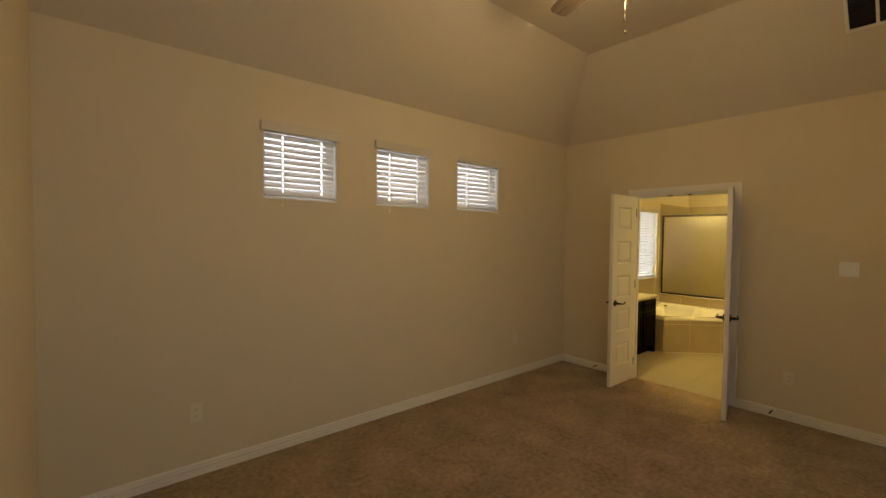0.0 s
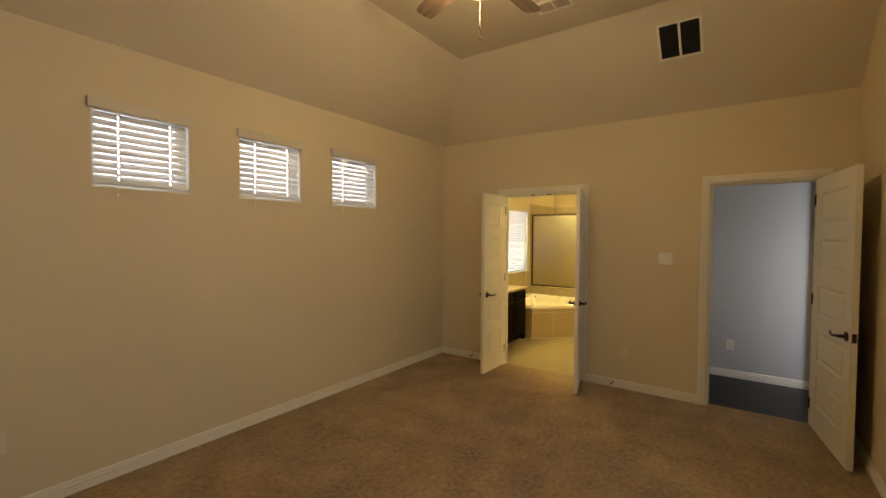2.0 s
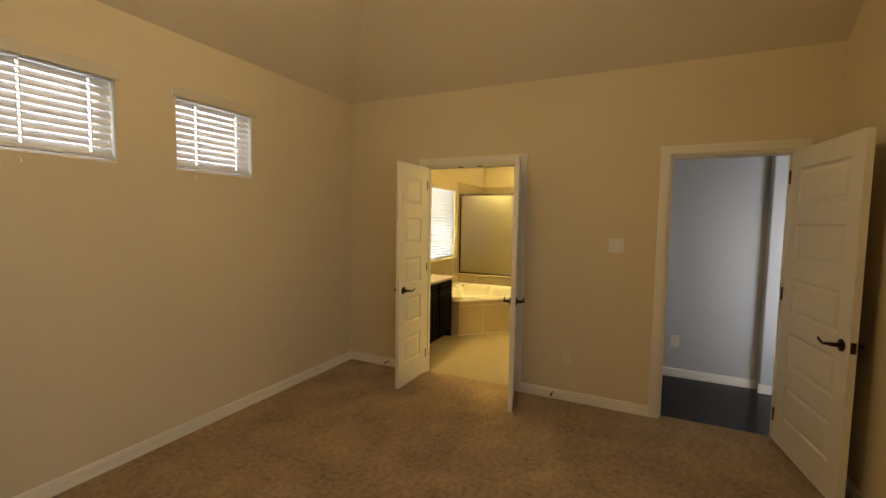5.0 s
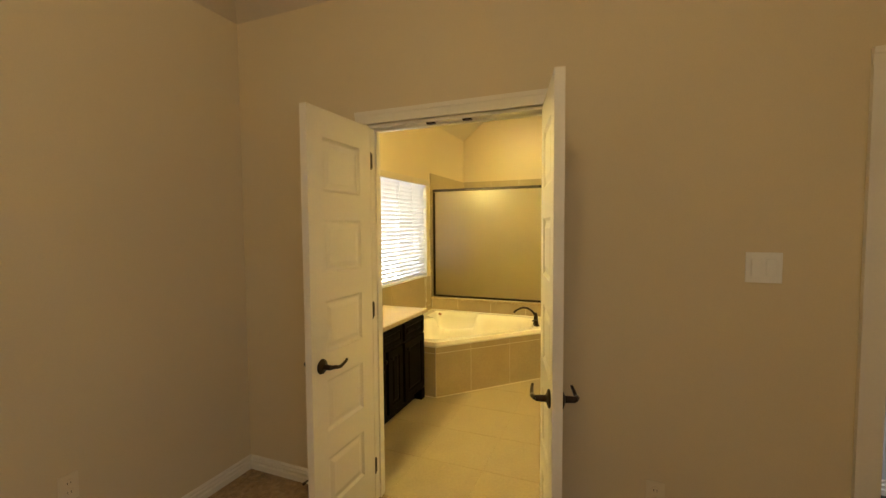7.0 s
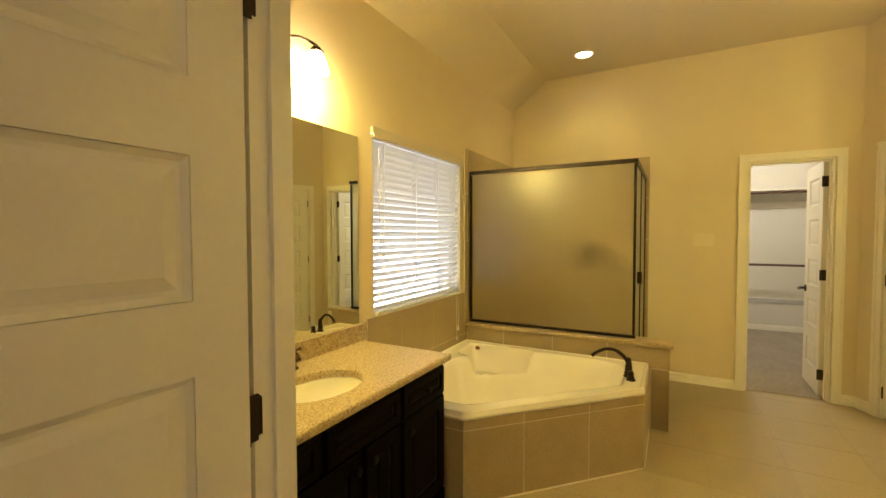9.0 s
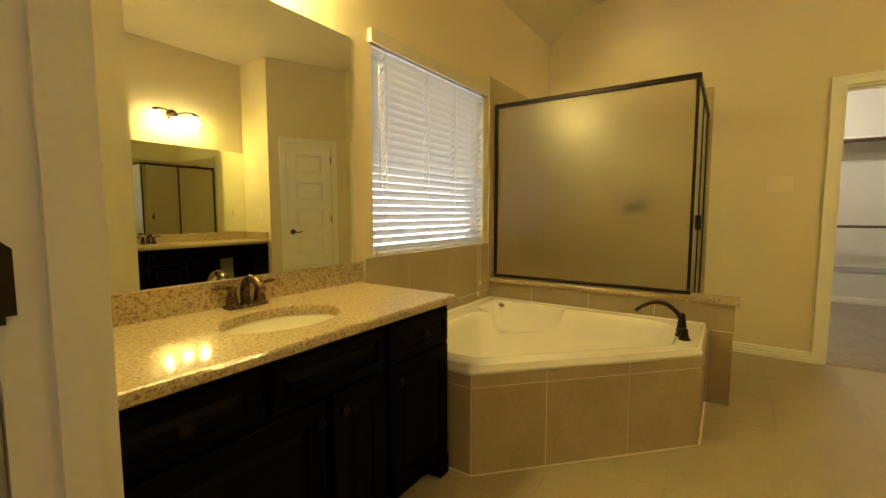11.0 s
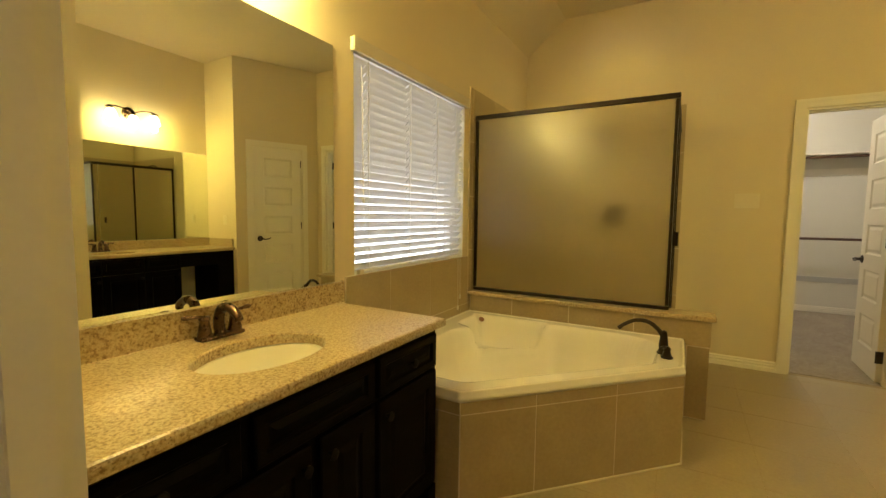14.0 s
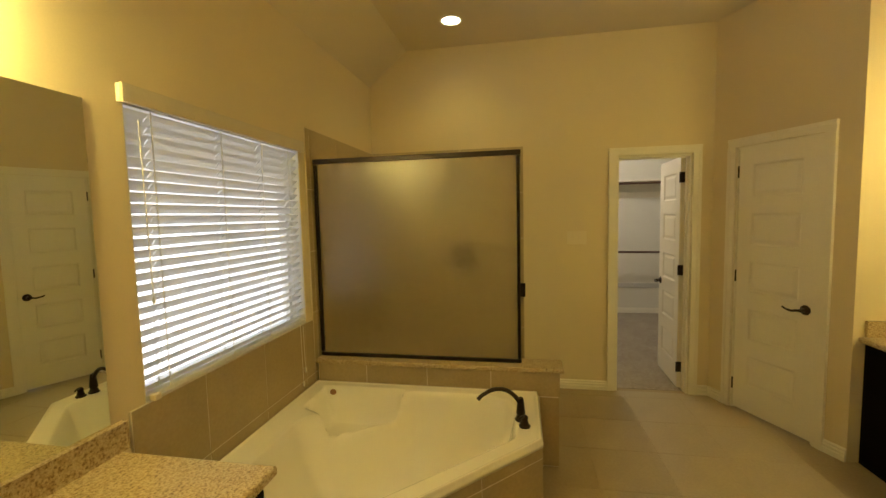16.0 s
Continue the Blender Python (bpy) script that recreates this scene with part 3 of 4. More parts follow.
leaf("bath_door_left", 0.485, "open narrow five-panel white door of the double doorway", leaf_pose((5.985, 6.196), (5.50, 6.200)), -1, group="double doors", latch=False)
leaf("bath_door_right", 0.485, "open narrow five-panel white door of the double doorway", leaf_pose((5.988, 5.278), (5.525, 5.165)), 1, group="double doors", latch=False)
leaf("hall_door", 0.765, "open five-panel white door near the wall", leaf_pose((5.985, 3.372), (5.225, 3.262)), -1)
leaf("closet_door", 0.575, "open five-panel white closet door", leaf_pose((FAR + 0.10, 4.370), (10.75, 4.352)), 1)
leaf("angled_door", 0.576, "closed five-panel white door in the angled wall", Matrix.Translation(diag(D2[1] - 0.0175, 0, -0.022)) @ pose(0, 0, 0, 0, 0, math.degrees(math.atan2(-dvec.y, -dvec.x))), -1)
leaf("side_door", 0.664, "closed five-panel white door beside the alcove", pose(6.298, BSOUTH - 0.022, 0), 1)


# ---- windows and blinds ----
def window(name, o, y, label):
    u0, u1, v0, v1 = o
    th = thing(name, label, "window", kind="structure")
    part("window_frame", slab(u0, u1, v0, v1, y + 0.09, y + 0.14, [(u0 + 0.04, u1 - 0.04, v0 + 0.04, v1 - 0.04)], along_x), VINYL, th)
    g = part("pane", slab(u0 + 0.038, u1 - 0.038, v0 + 0.038, v1 - 0.038, y + 0.112, y + 0.117, [], along_x), CLEAR, th)
    g.visible_shadow = False
    # White boards added to imitate the daylight strip on the reveals.
    for a in (u0 + 0.0005, u1 - 0.0065):
        part("reveal_light_board", box(a, y + 0.003, v0 + 0.013, a + 0.006, y + 0.089, v1 - 0.001), VINYL, th, "white board added for the bright strip beside the slats")
    part("window_sill", box(u0 + 0.002, y + 0.002, v0, u1 - 0.002, y + 0.088, v0 + 0.012, 0.003), TRIM, th)
    return th


def blind(label, o, y, pitch, tilt, tapes, clear_bottom=0.03, seed=0, side=0.008, hole=0.012):
    """A white slatted blind: valance, slats, ladder cords, bottom rail, wand."""
    u0, u1, v0, v1 = o
    rnd = random.Random(seed)
    th = thing("window_blind", label, "blind", "window blinds", pose(0, 0, 0))
    part("valance", box(u0 - 0.022, y - 0.030, v1 - 0.045, u1 + 0.022, y - 0.018, v1 + 0.022, 0.003), VALANCE_SHADED, th, "off-white valance board, shade painted in as tan")
    for u in (u0 - 0.022, u1 + 0.012):
        part("valance_return", box(u, y - 0.018, v1 - 0.043, u + 0.010, y - 0.001, v1 + 0.020, 0.002), BLIND, th)
    part("headrail", box(u0 + 0.004, y + 0.005, v1 - 0.046, u1 - 0.004, y + 0.055, v1 - 0.004, 0.003), BLIND, th)
    w = 0.025
    half = (u1 - u0) / 2 - side
    pts = [(-w, -0.0012), (-w / 2, 0.0018), (0, 0.0028), (w / 2, 0.0018), (w, -0.0012), (w / 2, -0.0008), (0, 0.0002), (-w / 2, -0.0008)]
    strips = [[(c - w * 0.24, -0.0006), (c + w * 0.24, 0.0006), (c + w * 0.24, 0.0022), (c - w * 0.24, 0.001)] for c in (-w * 0.76, w * 0.76)]
    cuts = [f * (u1 - u0) - (u1 - u0) / 2 for f in tapes]
    ends = [-half, *[c + d * hole / 2 for c in cuts for d in (-1, 1)], half]
    bm = bmesh.new()
    for k, (p, q) in enumerate(zip(ends, ends[1:])):
        for prof in (strips if k % 2 else [pts]):
            e = [[bm.verts.new((x, a, b)) for a, b in prof] for x in (p, q)]
            for j in range(len(prof)):
                bm.faces.new((e[0][j], e[0][(j + 1) % len(prof)], e[1][(j + 1) % len(prof)], e[1][j]))
            bm.faces.new(e[0][::-1]), bm.faces.new(e[1])
    first = None
    z = v1 - 0.07
    last = v0 + clear_bottom + 0.027
    pitch = (z - last) / round((z - last) / pitch)
    cx, cy = (u0 + u1) / 2, y + 0.030
    while z > last - 0.01:
        m = pose(cx, cy, z, tilt + rnd.uniform(-0.15, 0.15), rnd.uniform(-0.03, 0.03), 0)
        if first is None:
            first = part("slat", bm, BLIND, th)
            ob = first
        else:
            ob = new("slat", first.data)
            ob.parent = th
        ob.matrix_basis = m
        z -= pitch
    zb = v0 + clear_bottom
    part("bottom_rail", box(u0 + side, cy - 0.024, zb - 0.012, u1 - side, cy + 0.024, zb + 0.006, 0.004), BLIND, th)
    for f in tapes:
        u = u0 + f * (u1 - u0)
        bm = bmesh.new()
        for dy in (-0.0265, 0.0265):
            box(u - 0.0028, cy + dy - 0.0008, zb, u + 0.0028, cy + dy + 0.0008, v1 - 0.046, bm=bm)
        part("ladder_cord", bm, WHITE, th)
    return th


for k, o in enumerate(BEDW):
    window(f"window_{k + 1}", o, NORTH, "small square high window")
    blind("white slatted blind, half open, in a small high window", o, NORTH, 0.0415, 60, (0.26, 0.79), 0.036, k, 0.014, hole=0.012)
    u, z = o[0] + 0.125, o[2] - 0.055
    small = bpy.data.objects["window_blind" if k == 0 else f"window_blind.{k:03d}"]
    part("pull_cord", tube([(u, NORTH - 0.008, o[3] - 0.04), (u + 0.004, NORTH - 0.008, z + 0.02)], 0.0012, 6), WHITE, small, "thin white pull cord")
    part("cord_tassel", lathe([(0.002, 0), (0.006, 0.005), (0.005, 0.02), (0.002, 0.025)], 10, m=pose(u + 0.004, NORTH - 0.008, z)), WHITE, small)
window("window_4", BW, NORTH, "bathroom window over the corner tub")
# Fill lamps added low outside, tilted up to light the slat undersides.
for o, watts in ((BW, 11.0), *[(q, 1.1) for q in BEDW]):
    mid = (o[0] + o[1]) / 2
    lamp("window_low_fill", "AREA", (mid, NORTH + 0.55, (o[2] + o[3]) / 2 - 0.42), watts, DAY, (o[1] - o[0] + 0.25, o[3] - o[2] + 0.1), (mid, NORTH + 0.03, (o[2] + o[3]) / 2))
bath_blind = blind("wide white slatted blind, nearly closed, over the tub", BW, NORTH, 0.0415, -45, (0.10, 0.42, 0.68, 0.90), 0.032, 9, hole=0.005)
part("tilt_wand", tube([(7.575, NORTH - 0.006, 1.94), (7.58, NORTH - 0.010, 1.29)], 0.0024, 8), WHITE, bath_blind, "thin white tilt wand")
part("wand_tip", tube([(7.58, NORTH - 0.010, 1.29), (7.58, NORTH - 0.010, 1.265)], 0.006, 10), WHITE, bath_blind)
part("hold_down_bracket", box(7.535, NORTH - 0.028, 0.906, 7.565, NORTH - 0.001, 0.93, 0.004), ALMOND, bath_blind, "small almond hold-down bracket")
for u, z in ((8.60, 0.52), (8.63, 0.60)):
    part("pull_cord", tube(arc([(u, NORTH - 0.012, 1.95), (u + 0.004, NORTH - 0.014, 1.2), (u + 0.01, NORTH - 0.018, z + 0.03)], 6), 0.0014, 6), WHITE, bath_blind, "thin white pull cord")
    part("cord_tassel", lathe([(0.003, 0), (0.007, 0.006), (0.006, 0.03), (0.002, 0.036)], 12, m=pose(u + 0.01, NORTH - 0.018, z)), WHITE, bath_blind)
window("window_5", (1.75, 3.35, 0.75, 2.2), SOUTH - 0.16, "bedroom window in the south wall")


# ---- wall plates ----
def plate(name, label, cat, m, w, h, gangs=0, outlet=False, material=ALMOND):
    """A wall plate in the x-z plane that faces -y."""
    th = thing(name, label, cat, "", m)
    part("plate", box(-w / 2, -0.006, -h / 2, w / 2, 0, h / 2, 0.002), material, th)
    for g in range(gangs):
        u = (g - (gangs - 1) / 2) * 0.046
        part("rocker", box(u - 0.016, -0.010, -0.033, u + 0.016, -0.0055, 0.033, 0.002), material, th)
    if outlet:
        for z in (-0.02, 0.02):
            bm = lathe([(0.0165, 0), (0.0165, 0.002), (0.015, 0.003)], 20, m=pose(0, -0.0055, z, 90, 0, 0))
            part("socket", bm, material, th)
            for u in (-0.006, 0.006):
                part("slot", box(u - 0.001, -0.0090, z - 0.004, u + 0.001, -0.0083, z + 0.005), BLACK, th)
    return th


plate("light_switch", "white double rocker switch beside the doorway", "light switch", pose(EAST, 4.468, 1.34, 0, 0, -90), 0.116, 0.116, 2, material=WHITE)
plate("light_switch", "cream triple rocker switch by the closet", "light switch", pose(FAR, 5.248, 1.354, 0, 0, -90), 0.165, 0.116, 3)
plate("wall_outlet", "white wall outlet above the baseboard", "outlet", pose(EAST, 4.818, 0.369, 0, 0, -90), 0.072, 0.116, 0, True)
plate("wall_outlet", "white wall outlet below the high windows", "outlet", pose(1.891, NORTH, 0.413), 0.072, 0.116, 0, True)
plate("wall_outlet", "white wall outlet near the corner", "outlet", pose(5.056, NORTH, 0.425), 0.072, 0.116, 0, True)
plate("wall_outlet", "white wall outlet in the hallway", "outlet", pose(7.09, 3.95, 0.36, 0, 0, -90), 0.072, 0.116, 0, True)
plate("wall_outlet", "cream outlet on the alcove side wall", "outlet", pose(ALC1, 3.55, 1.12, 0, 0, -90), 0.072, 0.116, 0, True)


def doorstop(place, d):
    th = thing("door_stop", "dark bronze spring door stop on the baseboard", "door stop", "door stops", pose(*place))
    d = Vector(d).normalized()
    part("spring", tube([d * k * 0.006 for k in range(12)], [0.0045 if k % 2 else 0.0065 for k in range(12)], 10), BRONZE, th)
    part("tip", tube([d * 0.066, d * 0.08], 0.008, 12), BRONZE, th)


doorstop((EAST - 0.016, 6.60, 0.055), (-1, 0, 0))
doorstop((EAST - 0.016, 4.925, 0.055), (-1, 0, 0))

# ---- ceiling grilles ----
SL = (FLAT - TOP) / SLOPE_RUN
ang = math.degrees(math.atan(SL))
gx, gy = 5.452, 4.33
grille = thing("return_grille", "white framed return air grille with two dark openings", "vent", "", Matrix.Translation((gx, gy, TOP + SL * (EAST - gx))) @ pose(0, 0, 0, 0, ang, 0))
part("frame", slab(-0.163, 0.163, -0.163, 0.163, -0.012, -0.001, [(-0.143, 0.143, -0.143, -0.009), (-0.143, 0.143, 0.009, 0.143)], lambda u, v, w: (u, v, w)), TRIM, grille)
# Black louvres and sheet put the shade of the duct into colour.
for v0, v1 in ((-0.143, -0.009), (0.009, 0.143)):
    part("duct_backing", box(-0.143, v0, -0.003, 0.143, v1, -0.001), BLACK, grille, "black sheet painted as the shade of the opening")
    for k in range(13):
        u = -0.134 + k * 0.0223
        part("louvre", box(u - 0.0012, v0, -0.012, u + 0.0012, v1, -0.004), BLACK, grille)
vent = thing("supply_vent", "small white ceiling supply register", "vent", "", pose(4.735, 5.14, FLAT, 0, 0, 0) @ Matrix.Scale(0.85, 4))
part("frame", slab(-0.10, 0.10, -0.17, 0.17, -0.012, -0.001, [(-0.07, 0.07, -0.14, -0.006), (-0.07, 0.07, 0.006, 0.14)], lambda u, v, w: (u, v, w)), TRIM, vent)
for k in range(9):
    u = -0.064 + k * 0.016
    ob = part("louvre", box(-0.007, -0.14, -0.0007, 0.007, 0.14, 0.0007), BROWNLOUVRE, vent)
    ob.matrix_basis = pose(u, 0, -0.007, 0, 62, 0)
# Black sheet on the ceiling face, coloured as a shaded duct.
part("duct_backing", box(-0.07, -0.14, -0.002, 0.07, 0.14, -0.001), BLACK, vent)

# ---- ceiling fan ----
FX, FY = 3.56, 5.13
fan = thing("ceiling_fan", "brown ceiling fan with a lit glass bowl and pull chains", "ceiling fan", "", pose(FX, FY, 0))
part("canopy", lathe([(0.065, 3.39), (0.062, 3.36), (0.02, 3.335)], 28), BRONZE2, fan, "", True)
part("rod", tube([(0, 0, 3.35), (0, 0, 3.16)], 0.012, 14), BRONZE2, fan)
part("motor", lathe([(0.03, 3.17), (0.11, 3.15), (0.125, 3.11), (0.12, 3.06), (0.07, 3.03)], 32), BRONZE2, fan, "", True)
part("light_fitter", lathe([(0.05, 3.035), (0.055, 3.02), (0.03, 3.0)], 28), BRONZE2, fan, "", True)
part("bowl", lathe([(0.15, 3.015), (0.153, 3.005), (0.148, 2.985), (0.125, 2.955), (0.085, 2.93), (0.04, 2.918), (0.008, 2.915)], 36), FANGLOW, fan, "lit frosted glass bowl", True)
part("finial", lathe([(0.012, 2.918), (0.014, 2.91), (0.006, 2.90)], 16), BRONZE2, fan, "", True)
for k in range(3):
    a = 2 * math.pi * k / 3 + 0.9
    lamp("fan_bulb", "POINT", (FX + 0.235 * math.cos(a), FY + 0.235 * math.sin(a), 2.955), FAN_W, FANWARM, 0.05)
for k in range(5):
    a = 2 * math.pi * k / 5 - 0.08
    bm = bmesh.new()
    rows = [(0.17, 0.045), (0.24, 0.058), (0.45, 0.066), (0.60, 0.066), (0.64, 0.058), (0.655, 0.035)]
    up = [[bm.verts.new((r, s * w, 3.085 + dz + s * w * 0.2)) for r, w in rows] for s in (-1, 1) for dz in (-0.003, 0.003)]
    for i in range(5):
        bm.faces.new((up[0][i], up[0][i + 1], up[2][i + 1], up[2][i]))
        bm.faces.new((up[1][i], up[1][i + 1], up[3][i + 1], up[3][i]))
        bm.faces.new((up[0][i], up[0][i + 1], up[1][i + 1], up[1][i]))
        bm.faces.new((up[2][i], up[2][i + 1], up[3][i + 1], up[3][i]))
    for i in (0, 5):
        bm.faces.new((up[0][i], up[1][i], up[3][i], up[2][i]))
    blade = part("blade", bm, FANWOOD, fan)
    blade.rotation_euler = (0, 0, a)
    arm = part("blade_iron", box(0.09, -0.018, 3.078, 0.24, 0.018, 3.083, 0.001), BRONZE2, fan)
    arm.rotation_euler = (0, 0, a)
for dx, z in ((0.05, 2.685), (0.042, 2.745)):
    part("pull_chain", tube([(dx, 0.02, 2.925), (dx, 0.02, z + 0.02)], 0.0014, 6), BRONZE2, fan, "thin pull chain")
    part("chain_pull", lathe([(0.002, 0.022), (0.006, 0.014), (0.007, 0.006), (0.003, 0)], 12, m=pose(dx, 0.02, z)), BRONZE, fan, "small wooden chain pull", True)

lamp("south_window_daylight", "AREA", (2.55, SOUTH - 0.10, 1.475), 3.8, (0.86, 0.92, 1.0), (1.5, 1.35), (2.55, 6.0, 1.6))

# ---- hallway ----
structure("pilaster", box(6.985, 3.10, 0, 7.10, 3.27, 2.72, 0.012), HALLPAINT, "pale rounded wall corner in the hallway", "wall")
structure("trim", box(6.973, 3.09, 0, 6.985, 3.28, 0.083, 0.003), TRIM, "white baseboard round the hallway corner", "baseboard")
structure("trim_cap", box(7.02, 1.0, 0.88, 7.20, 3.098, 0.91, 0.006), TRIM, "white cap on the half wall", "trim")
rail = thing("iron_railing", "black wrought iron stair railing on the half wall", "railing", "", pose(7.11, 0, 0))
part("handrail", box(-0.025, 1.02, 1.86, 0.025, 3.09, 1.92, 0.012), HALLWOOD, rail, "dark wooden handrail")
part("bottom_bar", box(-0.014, 1.02, 0.925, 0.014, 3.09, 0.95, 0.004), BRONZE, rail)
for k in range(15):
    y = 3.065 - 0.11 * k
    bm = box(-0.008, y - 0.008, 0.909, 0.008, y + 0.008, 1.865)
    if k % 2:
        lathe([(0.007, -0.03), (0.017, 0), (0.007, 0.03)], 10, bm=bm, m=pose(0, y, 1.35))
    part("baluster", bm, BRONZE, rail)
# Area lamp added in the unseen opening; stands for daylight from the right.
lamp("hall_daylight_fill", "AREA", (6.06, 2.69, 1.2), 6.5, (0.82, 0.88, 1.0), (0.46, 1.35), (7.09, 2.75, 1.25))

# ---- tub ----
DECK = [(7.402, NORTH - 0.012), (7.402, 6.425), (8.238, 5.628), (8.795, 5.628), (8.795, NORTH - 0.012)]
tub_wall = thing("tub_surround", "beige stone-look tiled front under the corner tub", "tub surround", "", kind="structure")
inner = [(7.406, NORTH - 0.014), (7.406, 6.427), (8.239, 5.631), (8.792, 5.631), (8.792, NORTH - 0.014)]
bm = bmesh.new()
for a, b in zip(inner[:-1], inner[1:-1]):
    d = (Vector(b) - Vector(a)).normalized() * 0.03
    join(bm, prism([a, b, (b[0] - d.y, b[1] + d.x), (a[0] - d.y, a[1] + d.x)], 0.0, 0.4455))
part("backing", bm, GROUT, tub_wall)


def edge_tiles(parent, a, b, rows, widths, out, thick=0.0016, gap=0.0045, name="tile"):
    """Tiles on an upright face from a to b (plan points); out: the way that the face looks."""
    a, b, o = Vector((*a, 0)), Vector((*b, 0)), Vector((*out, 0)).normalized()
    d = (b - a).normalized()
    for z0, z1 in rows:
        u = 0.0
        for w in widths:
            bm = slab(u + gap / 2, u + w - gap / 2, z0 + gap / 2, z1 - gap / 2, 0.0, thick, [], lambda p, q, r: tuple(a + d * p + o * r + Vector((0, 0, q))))
            bmesh.ops.bevel(bm, geom=bm.edges[:], offset=0.0004, segments=1, affect="EDGES")
            part(name, bm, TILE, parent)
            u += w


front = (Vector((*inner[2], 0)) - Vector((*inner[1], 0))).length
edge_tiles(tub_wall, inner[1], inner[2], [(0.002, 0.392), (0.392, 0.446)], [0.348, 0.415, front - 0.763], (-(inner[1][1] - inner[2][1]), -(inner[2][0] - inner[1][0])))
edge_tiles(tub_wall, (7.406, 6.428), (7.406, 7.07), [(0.002, 0.392), (0.392, 0.446)], [0.30, 0.335], (-1, 0))
edge_tiles(tub_wall, (8.240, 5.631), (8.79, 5.631), [(0.002, 0.392), (0.392, 0.446)], [0.40, 0.145], (0, -1))


for a, b in (((7.400, 6.424), (8.236, 5.626)), ((8.236, 5.626), (8.80, 5.626)), ((7.400, 7.05), (7.400, 6.424))):
    part("caulk_bead", tube([(*a, 0.003), (*b, 0.003)], 0.0045, 8), GROUT, tub_wall, "pale caulk line at the floor")


def edge_span(outline, c, d):
    """How far it is from c to the outline along d."""
    best = 9.0
    for i in range(len(outline)):
        p, q = Vector(outline[i]), Vector(outline[(i + 1) % len(outline)])
        e, w = q - p, p - Vector(c)
        den = d.x * e.y - d.y * e.x
        if abs(den) < 1e-9:
            continue
        t, u = (w.x * e.y - w.y * e.x) / den, (w.x * d.y - w.y * d.x) / den
        if t > 0 and -1e-6 <= u <= 1 + 1e-6:
            best = min(best, t)
    return best


def depth_in(poly, x, y, r, wall, depth, ease):
    """Depth of a moulded hollow: the polygon widened by r with round corners, its walls sloping over a width."""
    near, within = 9.0, True
    for (ax, ay), (bx, by) in zip(poly, [*poly[1:], poly[0]]):
        ex, ey, px, py = bx - ax, by - ay, x - ax, y - ay
        t = max(0.0, min(1.0, (px * ex + py * ey) / (ex * ex + ey * ey)))
        near = min(near, math.hypot(px - t * ex, py - t * ey))
        within &= ex * py - ey * px >= 0
    d = (r + near if within else r - near) / wall
    if d <= 0:
        return 0.0
    d = min(d, 1.0)
    return depth * (1 - (1 - d) ** ease) * min(1.0, 0.1 + d * 5)


HOLLOW = [(7.66, 6.77), (7.66, 6.53), (8.30, 5.90), (8.50, 5.90), (8.56, 6.00), (8.56, 6.34), (8.20, 6.77)]
SEAT = [(8.37, 6.78), (8.60, 6.50), (8.67, 6.50), (8.67, 6.92), (8.45, 6.92)]


def tub_mesh():
    c, n = (8.16, 6.42), 180
    bm = bmesh.new()
    ways = [Vector((math.cos(2 * math.pi * k / n), math.sin(2 * math.pi * k / n))) for k in range(n)]
    for x, y in DECK:
        v = Vector((x - c[0], y - c[1])).normalized()
        ways[max(range(n), key=lambda k: ways[k].dot(v))] = v
    span = [edge_span(DECK, c, d) for d in ways]

    def level(x, y):
        a = depth_in(HOLLOW, x, y, 0.15, 0.26, 0.42, 2.6)
        b = depth_in(SEAT, x, y, 0.055, 0.10, 0.20, 2.4)
        return 0.486 - max(a, b) - max(0.0, 0.05 - abs(a - b)) ** 2 * 5 * (min(a, b) > 0)

    rings = [[(c[0] + d.x * r * q, c[1] + d.y * r * q, z) for d, r in zip(ways, span)] for q, z in
             ((0.99, 0.446), (1.0, 0.4475), (1.0, 0.464), (0.994, 0.468), (0.992, 0.484), (0.987, 0.491), (0.974, 0.491), (0.967, 0.4865))]
    for i in range(1, 70):
        q = 0.967 * (1 - i / 70) ** 0.9
        row = []
        for d, r in zip(ways, span):
            x, y = c[0] + d.x * r * q, c[1] + d.y * r * q
            row.append((x, y, level(x, y)))
        rings.append(row)
    vr = [[bm.verts.new(p) for p in r] for r in rings]
    for a, b in zip(vr, vr[1:]):
        for k in range(n):
            bm.faces.new((a[k], a[(k + 1) % n], b[(k + 1) % n], b[k]))
    bm.faces.new(vr[-1])
    return bm


tub = thing("corner_tub", "cream acrylic corner bathtub with a moulded corner seat", "bathtub")
basin = part("basin", tub_mesh(), ACRYLIC, tub)
for face in basin.data.polygons:
    face.use_smooth = True
part("drain", lathe([(0.035, 0), (0.035, 0.003), (0.022, 0.005)], 24, m=pose(8.05, 6.38, 0.066)), BRONZE, tub, "round bronze tub drain", True)
part("overflow_cap", lathe([(0.02, 0), (0.02, 0.005), (0.014, 0.008)], 24, m=pose(8.70, 6.925, 0.452, 25, -25, 0)), COPPER, tub, "round copper cap on the tub rim", True)

tf = thing("tub_faucet", "oiled bronze arched tub filler on the deck", "faucet", "", pose(8.42, 5.735, 0.4865, 0, 0, 100))
part("base", lathe([(0.030, 0), (0.032, 0.006), (0.026, 0.012), (0.020, 0.03), (0.024, 0.038), (0.022, 0.06), (0.017, 0.10), (0.014, 0.12), (0.004, 0.126)], 24), BRONZE, tf, "", True)
line = arc([(0, 0, 0.085), (0.03, 0, 0.13), (0.08, 0, 0.165), (0.14, 0, 0.168), (0.19, 0, 0.145), (0.215, 0, 0.125)], 7)
part("spout", tube(line, [0.0125 - 0.003 * k / (len(line) - 1) for k in range(len(line))], 14), BRONZE, tf, "", True)
